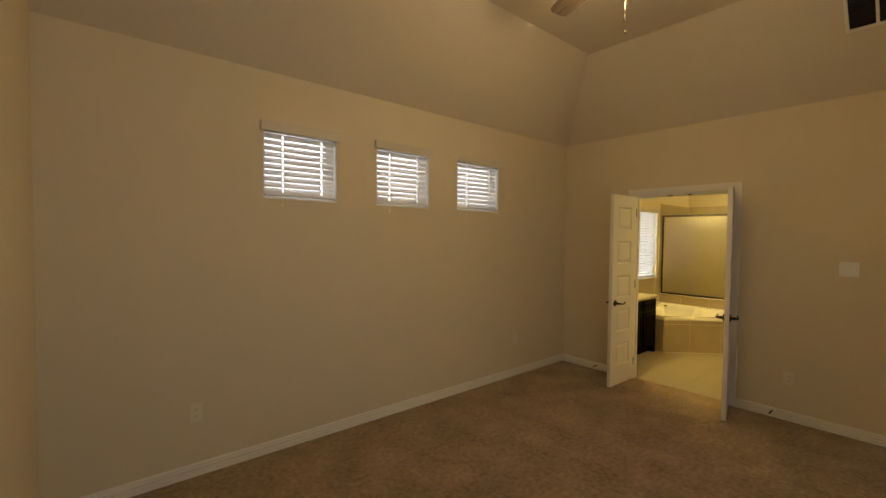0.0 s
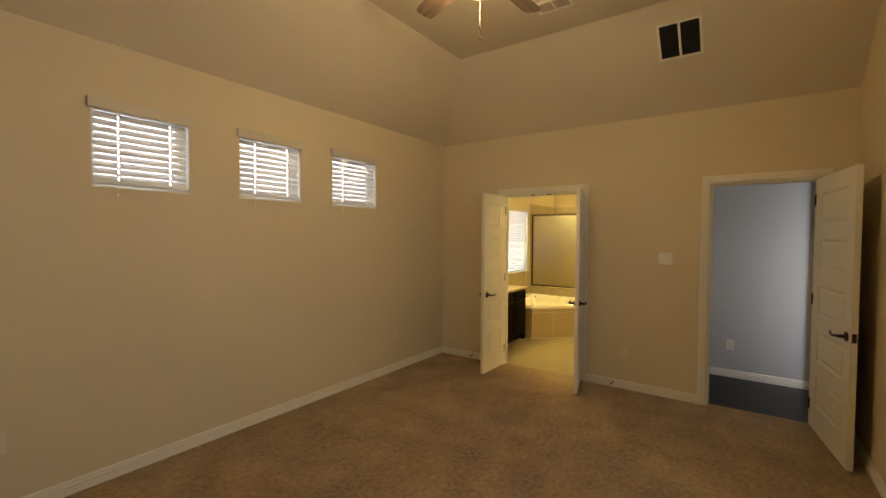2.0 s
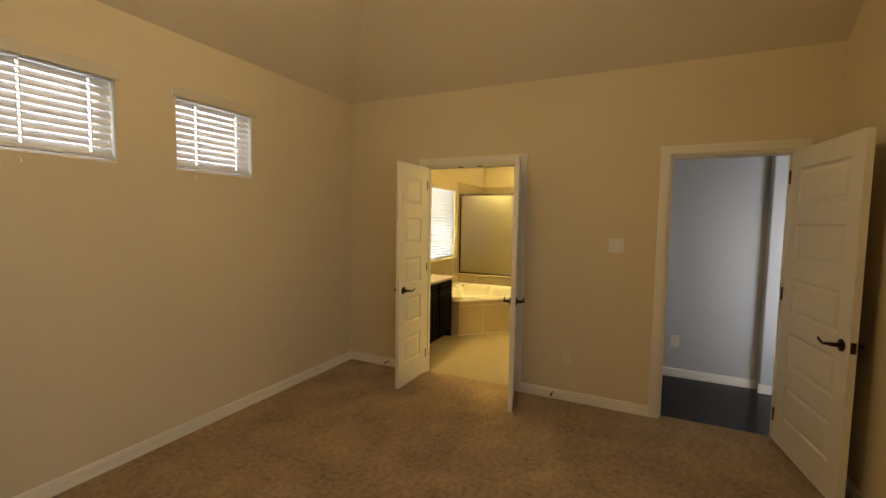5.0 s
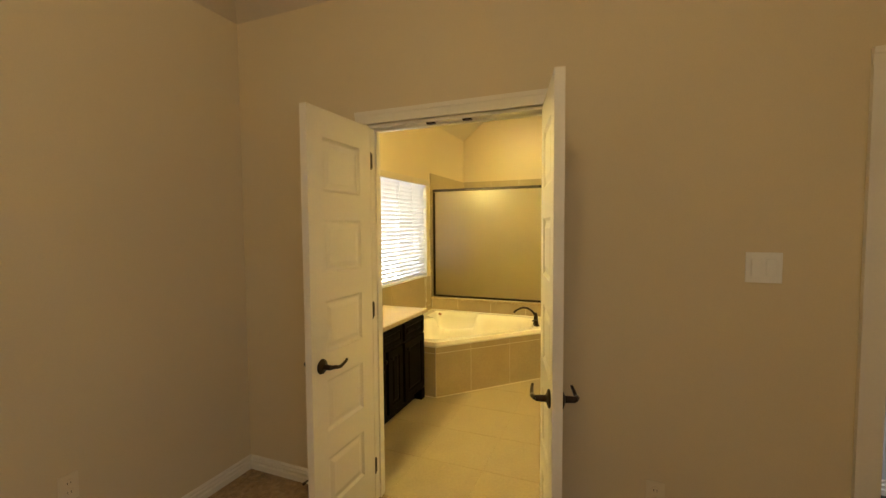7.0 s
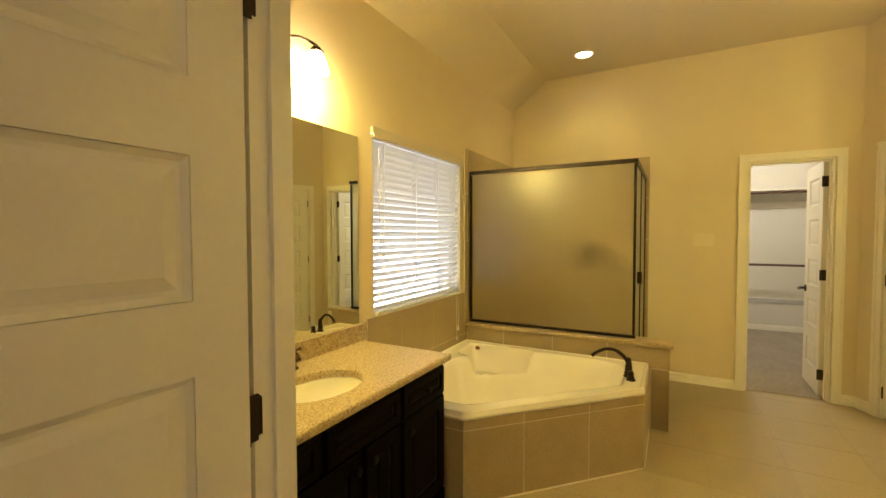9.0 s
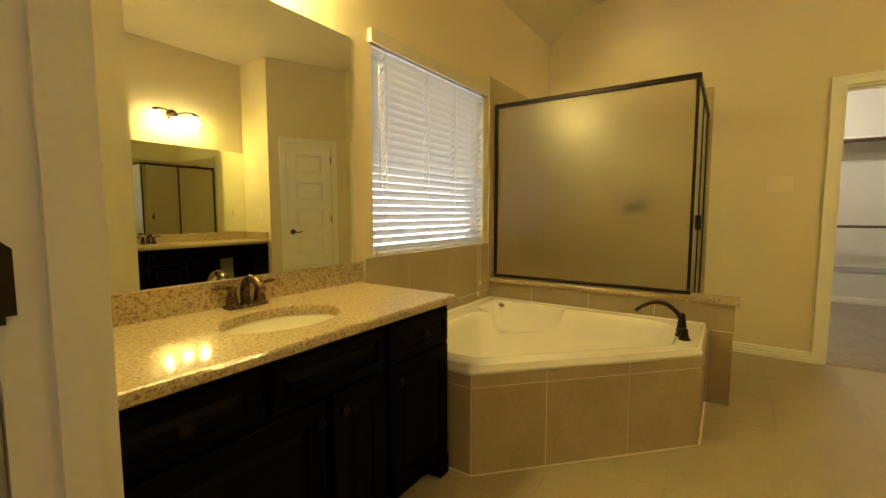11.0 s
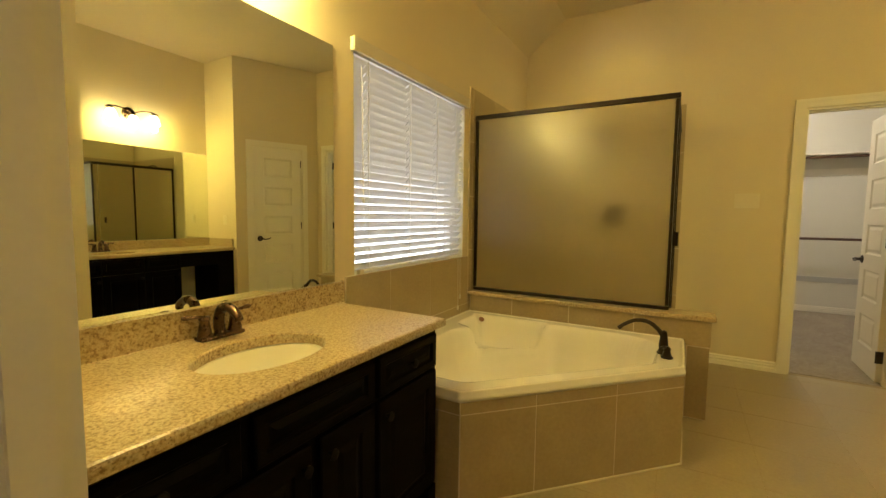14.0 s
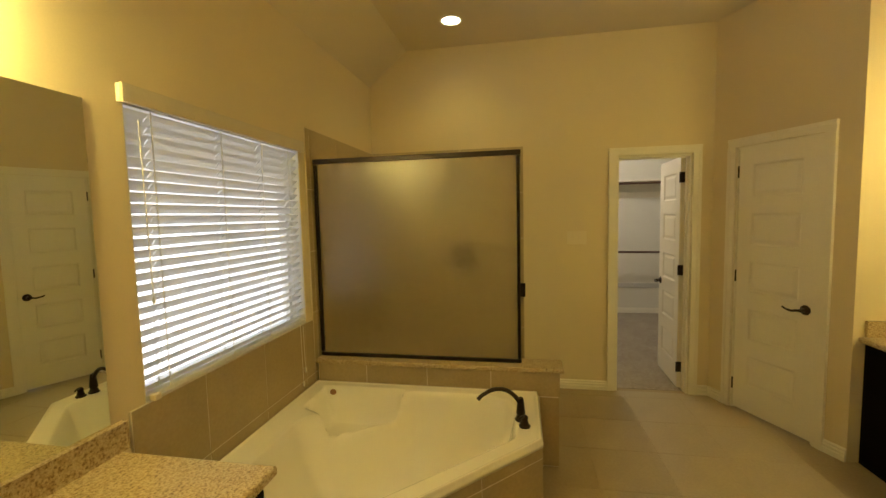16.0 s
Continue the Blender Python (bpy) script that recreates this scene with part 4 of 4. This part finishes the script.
part("spout_tip", tube([(0.205, 0, 0.136), (0.224, 0, 0.116)], [0.010, 0.0115], 14), BRONZE, tf, "", True)
tv = thing("tub_valve", "oiled bronze lever valve on the tub deck", "faucet", "", pose(8.352, 5.715, 0.4865, 0, 0, 150))
part("base", lathe([(0.028, 0), (0.030, 0.006), (0.022, 0.012), (0.016, 0.035), (0.018, 0.05), (0.010, 0.06)], 24), BRONZE, tv, "", True)
part("lever", tube(arc([(0, 0, 0.05), (0.03, 0, 0.062), (0.065, 0, 0.060)], 6), 0.006, 10), BRONZE, tv, "", True)

# ---- tiled walls and shower ----
splash = thing("tile_wainscot", "beige stone-look tile band below the bathroom window", "wall tile", "", kind="structure")
edge_tiles(splash, (7.45, NORTH), (8.78, NORTH), [(0.48, 0.545), (0.545, 0.905)], [0.36, 0.43, 0.43, 0.11], (0, -1), 0.011)
part("grout_bed", box(7.45, NORTH - 0.0095, 0.48, 8.78, NORTH - 0.0005, 0.904), GROUT, splash)
splash2 = thing("shower_wall_tile", "beige stone-look shower wall tiles", "wall tile", "", kind="structure")
edge_tiles(splash2, (8.783, NORTH), (FAR, NORTH), [(0.46, 0.545), (0.545, 0.95), (0.95, 1.355), (1.355, 1.76), (1.76, 2.155)], [0.05, 0.41, 0.41, 0.407], (0, -1), 0.011)
edge_tiles(splash2, (FAR, NORTH - 0.012), (FAR, 5.70), [(0.0, 0.14), (0.14, 0.545), (0.545, 0.95), (0.95, 1.355), (1.355, 1.76), (1.76, 2.16)], [0.41, 0.41, 0.41, 0.151], (-1, 0), 0.011)
part("grout_bed", box(8.784, NORTH - 0.0095, 0.48, FAR - 0.012, NORTH - 0.0005, 2.154), GROUT, splash2)
part("grout_bed", box(FAR - 0.0095, 5.701, 0.0, FAR - 0.0005, NORTH - 0.012, 2.159), GROUT, splash2)
knee = thing("knee_wall", "low tiled wall between tub and shower", "half wall", "", kind="structure")
part("core", box(8.822, 5.508, 0, 8.938, NORTH - 0.002, 0.605), GROUT, knee)
edge_tiles(knee, (8.822, NORTH - 0.014), (8.822, 5.508), [(0.445, 0.605)], [0.34, 0.41, 0.41, 0.41 - 0.089 + 0.1], (-1, 0), 0.0016)
edge_tiles(knee, (8.822, 5.62), (8.822, 5.502), [(0.002, 0.443)], [0.118], (-1, 0), 0.0016)
edge_tiles(knee, (8.816, 5.508), (8.944, 5.508), [(0.002, 0.443), (0.443, 0.605)], [0.128], (0, -1), 0.0016)
edge_tiles(knee, (8.938, 5.508), (8.938, NORTH - 0.014), [(0.002, 0.2), (0.2, 0.605)], [0.40, 0.41, 0.41, 0.35], (1, 0), 0.0016)
ledge = tagged(link("granite_ledge", box(8.785, 5.478, 0.6055, 8.962, NORTH - 0.012, 0.635, 0.006), GRANITE), "speckled tan granite ledge on the knee wall", "ledge")

shower = thing("shower_enclosure", "obscure glass shower enclosure with dark bronze frame", "shower")
GX, Z0, Z1, Y0, Y1 = 8.875, 0.636, 1.95, 5.745, 7.075
for nm, b in (("bottom_track", (GX - 0.014, Y0 - 0.016, Z0, GX + 0.014, Y1, Z0 + 0.022)), ("top_rail", (GX - 0.02, Y0 - 0.02, Z1 - 0.022, GX + 0.02, Y1, Z1 + 0.008)),
              ("wall_post", (GX - 0.013, Y1 - 0.022, Z0 + 0.028, GX + 0.013, Y1, Z1 - 0.028)), ("corner_post", (GX - 0.011, Y0 - 0.012, Z0 + 0.028, GX + 0.011, Y0 + 0.006, Z1 - 0.028))):
    part(nm, box(*b, 0.002), DARKMETAL, shower)
g = part("front_glass", box(GX - 0.003, Y0 + 0.004, Z0 + 0.02, GX + 0.003, Y1 - 0.015, Z1 - 0.02), FROST, shower, "obscure textured glass panel")
g.visible_shadow = False
part("curb", box(8.945, 5.69, 0.0, FAR - 0.012, 5.80, 0.10, 0.004), TILE, shower, "tiled curb under the shower door")
for nm, b in (("side_top_rail", (GX + 0.02, Y0 - 0.018, Z1 - 0.028, FAR - 0.012, Y0 + 0.018, Z1 + 0.012)), ("side_track", (8.946, Y0 - 0.016, 0.101, FAR - 0.012, Y0 + 0.016, 0.128)),
              ("side_post", (FAR - 0.040, Y0 - 0.012, 0.128, FAR - 0.012, Y0 + 0.012, Z1 - 0.028)), ("middle_post", (9.42, Y0 - 0.012, 0.128, 9.445, Y0 + 0.012, Z1 - 0.028))):
    part(nm, box(*b, 0.002), DARKMETAL, shower)
for a, b in ((8.95, 9.42), (9.445, FAR - 0.04)):
    g = part("side_glass", box(a, Y0 - 0.003, 0.12, b, Y0 + 0.003, Z1 - 0.02), FROST, shower, "obscure textured glass panel")
    g.visible_shadow = False
part("pull", box(9.00, Y0 - 0.045, 1.03, 9.02, Y0 - 0.012, 1.12, 0.003), DARKMETAL, shower, "dark door pull")
sv = thing("shower_valve", "dark bronze shower valve on the tiled wall", "shower valve", "", pose(FAR - 0.011, 6.245, 1.21, 0, -90, 0))
part("escutcheon", lathe([(0.095, 0), (0.095, 0.006), (0.08, 0.014), (0.035, 0.025), (0.03, 0.075)], 28), BRONZE, sv, "", True)
part("lever", tube([(0, 0, 0.05), (-0.08, 0, 0.06)], 0.009, 10), BRONZE, sv)
sh = thing("shower_fixture", "dark bronze shower spray on a bent arm", "shower fixture", "", pose(FAR - 0.011, 6.28, 2.02))
part("arm", tube(arc([(0, 0, 0), (-0.06, 0, 0.02), (-0.13, 0, -0.01), (-0.16, 0, -0.05)], 6), 0.01, 10), BRONZE, sh, "", True)
part("head", lathe([(0.012, 0), (0.02, -0.02), (0.042, -0.05), (0.042, -0.06)], 24, m=pose(-0.16, 0, -0.045, 0, 25, 0)), BRONZE, sh, "", True)

# ---- vanities ----
def raised_front(u0, u1, v0, v1, y, s, drawer=False):
    """A cabinet door or drawer front with a raised field; y: its back face, s: the way it looks along y."""
    bm = bmesh.new()
    rings = []
    frame_w = 0.03 if drawer else 0.058
    for inset, d in ((0.0, 0.0), (0.0, 0.016), (0.004, 0.020), (frame_w, 0.020), (frame_w + 0.006, 0.012), (frame_w + 0.012, 0.012), (frame_w + 0.030, 0.019)):
        inset = min(inset, (v1 - v0) / 2 - 0.006, (u1 - u0) / 2 - 0.006)
        rings.append([bm.verts.new((u, y + s * d, v)) for u, v in ((u0 + inset, v0 + inset), (u1 - inset, v0 + inset), (u1 - inset, v1 - inset), (u0 + inset, v1 - inset))])
    for a, b in zip(rings, rings[1:]):
        for k in range(4):
            bm.faces.new((a[k], a[(k + 1) % 4], b[(k + 1) % 4], b[k]))
    bm.faces.new(rings[0][::-1]), bm.faces.new(rings[-1])
    return bm


def knob(parent, u, v, y, s):
    part("knob", lathe([(0.006, 0), (0.006, 0.010), (0.016, 0.016), (0.016, 0.022), (0.008, 0.027)], 20, m=pose(u, y + s * 0.020, v, -90 * s, 0, 0)), BLACKKNOB, parent, "round dark bronze knob", True)


def counter(name, label, x0, x1, y_wall, s, depth, top, hole, side_splash=()):
    """A granite counter with an oval sink hole, its splash, and the china bowl under it; s: way it looks along y."""
    th = thing(name, label, "countertop")
    hx, hy, ea, eb = hole
    n = 96
    yf = y_wall + s * depth
    ylo, yhi = min(y_wall, yf), max(y_wall, yf)
    rect = []
    for k in range(n):
        a = 2 * math.pi * k / n
        d = Vector((math.cos(a), math.sin(a)))
        t = min(((x1 if d.x > 0 else x0) - hx) / d.x if abs(d.x) > 1e-9 else 9e9, ((yhi if d.y > 0 else ylo) - hy) / d.y if abs(d.y) > 1e-9 else 9e9)
        rect.append((hx + d.x * t, hy + d.y * t))
    for cx, cy in ((x0, ylo), (x1, ylo), (x1, yhi), (x0, yhi)):
        k = min(range(n), key=lambda i: (rect[i][0] - cx) ** 2 + (rect[i][1] - cy) ** 2)
        rect[k] = (cx, cy)
    oval = [(hx + ea * math.cos(2 * math.pi * k / n), hy + eb * math.sin(2 * math.pi * k / n)) for k in range(n)]
    bm = bmesh.new()
    r = 0.008

    def grow(p, q):
        return (max(x0 + q, min(x1 - q, p[0])), max(ylo + q, min(yhi - q, p[1])))

    levels = [[(*p, top - 0.035) for p in oval], [(*grow(p, r), top - 0.035) for p in rect], [(*grow(p, r * 0.3), top - 0.0325) for p in rect], [(*p, top - 0.027) for p in rect], [(*p, top - 0.010) for p in rect],
              [(*grow(p, r * 0.35), top - 0.003) for p in rect], [(*grow(p, r * 1.2), top) for p in rect], [(hx + (x - hx) * 1.02, hy + (y - hy) * 1.02, top) for x, y in oval], [(*p, top - 0.004) for p in oval]]
    vr = [[bm.verts.new(p) for p in lv] for lv in levels]
    for a, b in zip(vr, [*vr[1:], vr[0]]):
        for k in range(n):
            bm.faces.new((a[k], a[(k + 1) % n], b[(k + 1) % n], b[k]))
    part("slab", bm, GRANITE, th)
    part("backsplash", box(x0, y_wall + s * 0.001, top, x1 + (0.02 if s < 0 else 0), y_wall + s * 0.020, top + 0.098, 0.002), GRANITE, th)
    for a, b in side_splash:
        part("side_splash", box(a, ylo + 0.03, top, b, yhi - 0.022 if s < 0 else yhi - 0.03, top + 0.098, 0.002), GRANITE, th)
    bowl = bmesh.new()
    prof = [(1.03, -0.036), (0.985, -0.04), (0.97, -0.06), (0.90, -0.11), (0.72, -0.15), (0.4, -0.166), (0.1, -0.168)]
    rr = [[bowl.verts.new((hx + ea * q * math.cos(2 * math.pi * k / 48), hy + eb * q * math.sin(2 * math.pi * k / 48), top + z)) for k in range(48)] for q, z in prof]
    for a, b in zip(rr, rr[1:]):
        for k in range(48):
            bowl.faces.new((a[k], a[(k + 1) % 48], b[(k + 1) % 48], b[k]))
    bowl.faces.new(rr[-1])
    sink = thing("sink", "cream oval undermount sink bowl", "sink")
    part("bowl", bowl, CHINA, sink, "", True)
    part("drain", lathe([(0.022, 0), (0.022, 0.004), (0.012, 0.005)], 20, m=pose(hx, hy, top - 0.1675)), BRONZE, sink, "dark bronze drain", True)
    return th


def basin_faucet(m):
    """A centre-set faucet: low base, two bell-shaped handles with levers, arched spout along -y."""
    th = thing("sink_faucet", "oiled bronze two-handle faucet behind the sink", "faucet", "", m)
    part("base", box(-0.078, -0.024, 0, 0.078, 0.024, 0.014, 0.006, seg=3), BRONZE2, th)
    for s in (-1, 1):
        x = s * 0.053
        h = part("handle", lathe([(0.024, 0.012), (0.023, 0.02), (0.017, 0.05), (0.015, 0.065), (0.018, 0.07), (0.016, 0.078), (0.004, 0.082)], 24, m=pose(x, 0, 0)), BRONZE2, th, "", True)
        part("lever", tube(arc([(x, 0, 0.074), (x + s * 0.03, 0.004, 0.082), (x + s * 0.068, 0.008, 0.084)], 5), [0.007, 0.007, 0.0065, 0.006, 0.006, 0.006, 0.006, 0.007, 0.008, 0.008, 0.005], 10), BRONZE2, h, "", True)
    line = arc([(0, 0.002, 0.012), (0, 0.006, 0.06), (0, -0.012, 0.098), (0, -0.055, 0.105), (0, -0.095, 0.085), (0, -0.105, 0.068)], 6)
    part("spout", tube(line, [0.019 - 0.006 * k / (len(line) - 1) for k in range(len(line))], 14), BRONZE2, th, "", True)
    return th


VT = 0.790


def carcass(x0, x1, y0, y1):
    """An open-topped cabinet box of boards."""
    bm = box(x0, y0, 0.09, x1, y0 + 0.018, VT - 0.036)
    box(x0, y1 - 0.018, 0.09, x1, y1, VT - 0.036, bm=bm)
    box(x0, y0 + 0.018, 0.09, x0 + 0.018, y1 - 0.018, VT - 0.036, bm=bm)
    box(x1 - 0.018, y0 + 0.018, 0.09, x1, y1 - 0.018, VT - 0.036, bm=bm)
    return box(x0 + 0.018, y0 + 0.018, 0.09, x1 - 0.018, y1 - 0.018, 0.11, bm=bm)


vx0, vx1, vf = BATH0 + 0.002, 7.375, 6.535
van = thing("vanity_cabinet", "espresso-stained wooden vanity cabinet with raised fronts", "cabinet", "vanities")
part("body", carcass(vx0, vx1, vf, NORTH - 0.004), ESPRESSO, van)
part("toe_kick", box(vx0, vf + 0.06, 0, vx1 - 0.01, NORTH - 0.004, 0.09), ESPRESSO, van)
part("foot", box(vx1 - 0.06, vf - 0.012, 0, vx1 + 0.004, vf + 0.06, 0.09, 0.004), ESPRESSO, van)
part("end_panel", box(vx1, vf, 0.0, vx1 + 0.006, NORTH - 0.004, VT - 0.036), ESPRESSO, van)
cols = [(vx0 + 0.03, 6.495), (6.53, 6.965), (6.995, vx1 - 0.015)]
for i, (a, b) in enumerate(cols):
    part("drawer_front", raised_front(a, b, 0.60, 0.735, vf, -1, True), ESPRESSO, van)
    knob(van, (a + b) / 2, 0.668, vf, -1) if i != 1 else None
for a, b, kx in ((vx0 + 0.03, 6.70, 6.67), (6.735, 6.965, 6.765), (6.995, vx1 - 0.015, 7.03)):
    d = part("cabinet_door", raised_front(a, b, 0.11, 0.585, vf, -1), ESPRESSO, van)
    knob(d, kx, 0.53, vf, -1)
counter("granite_counter", "polished tan speckled granite vanity top", vx0, 7.405, NORTH - 0.002, -1, NORTH - 0.002 - 6.498, VT, (6.745, 6.765, 0.205, 0.152))
basin_faucet(pose(6.765, 7.015, VT))
m1 = thing("vanity_mirror", "large frameless wall mirror above the vanity", "mirror")
part("glass", box(vx0 + 0.03, NORTH - 0.007, VT + 0.1, 7.378, NORTH - 0.001, 1.967, 0.001), MIRROR, m1)

# second vanity in the alcove
v2 = thing("vanity_cabinet", "espresso-stained wooden vanity with an open knee space", "cabinet", "vanities")
ax0, ax1, af = ALC0 + 0.002, ALC1 - 0.002, 3.70
part("body", carcass(ax0, 8.50, ALCY + 0.004, af), ESPRESSO, v2)
part("toe_kick", box(ax0, ALCY + 0.004, 0, 8.49, af - 0.06, 0.09), ESPRESSO, v2)
part("side_body", box(8.93, ALCY + 0.004, 0.0, ax1, af, VT - 0.036), ESPRESSO, v2)
part("apron", box(8.50, ALCY + 0.03, 0.60, 8.93, af, VT - 0.036), ESPRESSO, v2)
for a, b in ((ax0 + 0.02, 7.76), (7.77, 8.13), (8.14, 8.49)):
    part("drawer_front", raised_front(a, b, 0.60, 0.735, af, 1, True), ESPRESSO, v2)
    d = part("cabinet_door", raised_front(a, b, 0.11, 0.585, af, 1), ESPRESSO, v2)
    knob(d, b - 0.03, 0.53, af, 1)
counter("granite_counter", "polished tan speckled granite vanity top", ax0, ax1, ALCY + 0.002, 1, 0.535, VT, (7.93, 3.53, 0.205, 0.152), [(ax1 - 0.02, ax1)])
basin_faucet(pose(7.93, 3.285, VT, 0, 0, 180))
m2 = thing("vanity_mirror", "wide frameless wall mirror in the alcove", "mirror")
part("glass", box(ALC0 + 0.02, ALCY + 0.001, VT + 0.1, ALC1 - 0.004, ALCY + 0.007, 1.93, 0.001), MIRROR, m2)


def vanity_light(label, m):
    """A wavy bronze bar with three down-facing lit glass shades; it stands off the wall along -y."""
    th = thing("vanity_light", label, "wall lamp", "vanity lights", m)
    part("wall_cup", lathe([(0.062, 0), (0.062, 0.012), (0.045, 0.028), (0.015, 0.034)], 28, m=pose(0, 0, 0.02, 90, 0, 0)), BRONZE2, th, "", True)
    line = arc([(-0.25, -0.10, 0.035), (-0.20, -0.10, 0.055), (-0.10, -0.10, 0.05), (0, -0.10, 0.02), (0.10, -0.10, 0.05), (0.20, -0.10, 0.055), (0.25, -0.10, 0.035)], 8)
    part("bar", tube(line, 0.007, 10), BRONZE2, th, "", True)
    part("arm", tube([(0, -0.03, 0.02), (0, -0.10, 0.02)], 0.010, 12), BRONZE2, th)
    for x, z in ((-0.205, 0.05), (0.0, 0.015), (0.205, 0.05)):
        c = part("socket_cup", lathe([(0.010, 0.0), (0.024, -0.012), (0.027, -0.03)], 20, m=pose(x, -0.10, z)), BRONZE2, th, "", True)
        part("shade", lathe([(0.026, -0.028), (0.040, -0.05), (0.052, -0.09), (0.060, -0.125), (0.057, -0.125), (0.03, -0.06)], 28, m=pose(x, -0.10, z)), SHADE, c, "lit white glass shade", True)
    return th


vanity_light("lit three-shade bronze vanity light above the mirror", pose(6.765, NORTH - 0.001, 2.25))
vanity_light("lit three-shade bronze vanity light in the alcove", pose(8.275, ALCY + 0.001, 2.25, 0, 0, 180))
for x in (6.56, 6.765, 6.97):
    lamp("vanity_bulb", "POINT", (x, NORTH - 0.101, 2.13), BULB_W, WARM, 0.035)
for x in (8.07, 8.275, 8.48):
    lamp("vanity_bulb", "POINT", (x, ALCY + 0.101, 2.13), BULB_W, WARM, 0.035)
dl = thing("downlight", "round lit recessed ceiling downlight", "ceiling light", "", pose(9.55, 6.24, BFLAT))
part("trim_ring", lathe([(0.088, -0.001), (0.09, -0.006), (0.075, -0.009), (0.07, -0.004), (0.07, -0.001)], 32, close=False), WHITE, dl, "", True)
part("lens", lathe([(0.069, -0.001), (0.069, -0.003), (0.01, -0.004)], 32), DOWNGLOW, dl, "lit lens")
lamp("downlight_bulb", "SPOT", (9.55, 6.24, BFLAT - 0.03), DOWN_W, WARM, 0.06, (9.55, 6.24, 0), 130)

# ---- closet ----
sf = thing("closet_shelf", "white closet shelf with a wooden hanging rod", "shelf")
part("board", box(12.72, 3.03, 2.0, 13.098, 5.59, 2.02, 0.003), TRIM, sf)
part("cleat", box(13.08, 3.03, 1.77, 13.098, 5.59, 1.86, 0.003), TRIM, sf)
part("rod", tube([(12.76, 3.03, 1.975), (12.76, 5.59, 1.975)], 0.017, 14), RODWOOD, sf, "reddish wooden rod")
lr = thing("closet_rod", "reddish wooden lower hanging rod", "rod")
part("rod", tube([(12.8, 3.03, 0.975), (12.8, 5.59, 0.975)], 0.016, 14), RODWOOD, lr)
for y in (3.03, 5.575):
    part("rod_socket", box(12.76, y, 0.94, 12.84, y + 0.014, 1.01, 0.002), WHITE, lr)
# Grey board added where a soft shadow line crosses the closet wall.
tagged(link("shadow_line_board", box(13.085, 3.03, 0.40, 13.098, 5.59, 0.47, 0.003), HALLPAINT), "thin grey board standing in for a soft shadow line", "cleat")
lampc = thing("closet_light", "round closet ceiling light", "ceiling light", "", pose(11.7, 4.9, 2.7))
part("dome", lathe([(0.14, 0), (0.14, -0.02), (0.10, -0.06), (0.02, -0.075)], 28), glow_shader("lit_dome", (1, 0.9, 0.74), 4.0), lampc, "", True)
lamp("closet_bulb", "POINT", (11.7, 4.9, 2.55), 42.0, (1.0, 0.93, 0.79), 0.08)

# ---- floors laid in pieces ----
def inside(x, y, poly):
    odd = False
    for (ax, ay), (bx, by) in zip(poly, [*poly[1:], poly[0]]):
        if (ay > y) != (by > y) and x < (bx - ax) * (y - ay) / (by - ay) + ax:
            odd = not odd
    return odd


S, G = 0.43, 0.002
tb = box(-S / 2 + G / 2, -S / 2 + G / 2, -0.006, S / 2 - G / 2, S / 2 - G / 2, 0.0, 0.0005, seg=1)
tile0 = None
for i in range(-1, 10):
    for j in range(-1, 10):
        x, y = EAST + 0.06 + S / 2 + i * S, 6.155 + S / 2 + (j - 7) * S
        x0, x1, y0, y1 = max(x - S / 2, EAST + 0.062), min(x + S / 2, FAR), max(y - S / 2, ALCY), min(y + S / 2, NORTH)
        if x1 - x0 < 0.03 or y1 - y0 < 0.03 or not inside((x0 + x1) / 2, (y0 + y1) / 2, [(6.0, 4.3), (7.42, 4.3), (7.42, 3.1), (9.3, 3.1), (9.3, 3.55), (10.2, 4.0), (10.2, 7.2), (6.0, 7.2)]):
            continue
        whole = x1 - x0 > S - 0.001 and y1 - y0 > S - 0.001
        if whole and tile0 is not None:
            ob = new("tile", tile0)
        elif whole:
            ob = link("tile", tb, FLOORTILE)
            tile0 = ob.data
        else:
            ob = link("tile", box(x0 - x + G / 2, y0 - y + G / 2, -0.006, x1 - x - G / 2, y1 - y - G / 2, 0.0, 0.0005, seg=1), FLOORTILE)
        ob.parent = bath_floor
        ob.location = (x, y, 0)
plank = None
for i in range(9):
    for j in range(2):
        if plank is None:
            ob = link("plank", box(-0.0635, -0.62, -0.012, 0.0625, 0.62, -0.001, 0.001, seg=1), HALLWOOD)
            plank = ob.data
        else:
            ob = new("plank", plank)
        ob.parent = hall_floor
        ob.location = (EAST + 0.125 + i * 0.128, 4.28 - 0.62 - j * 1.242, 0)
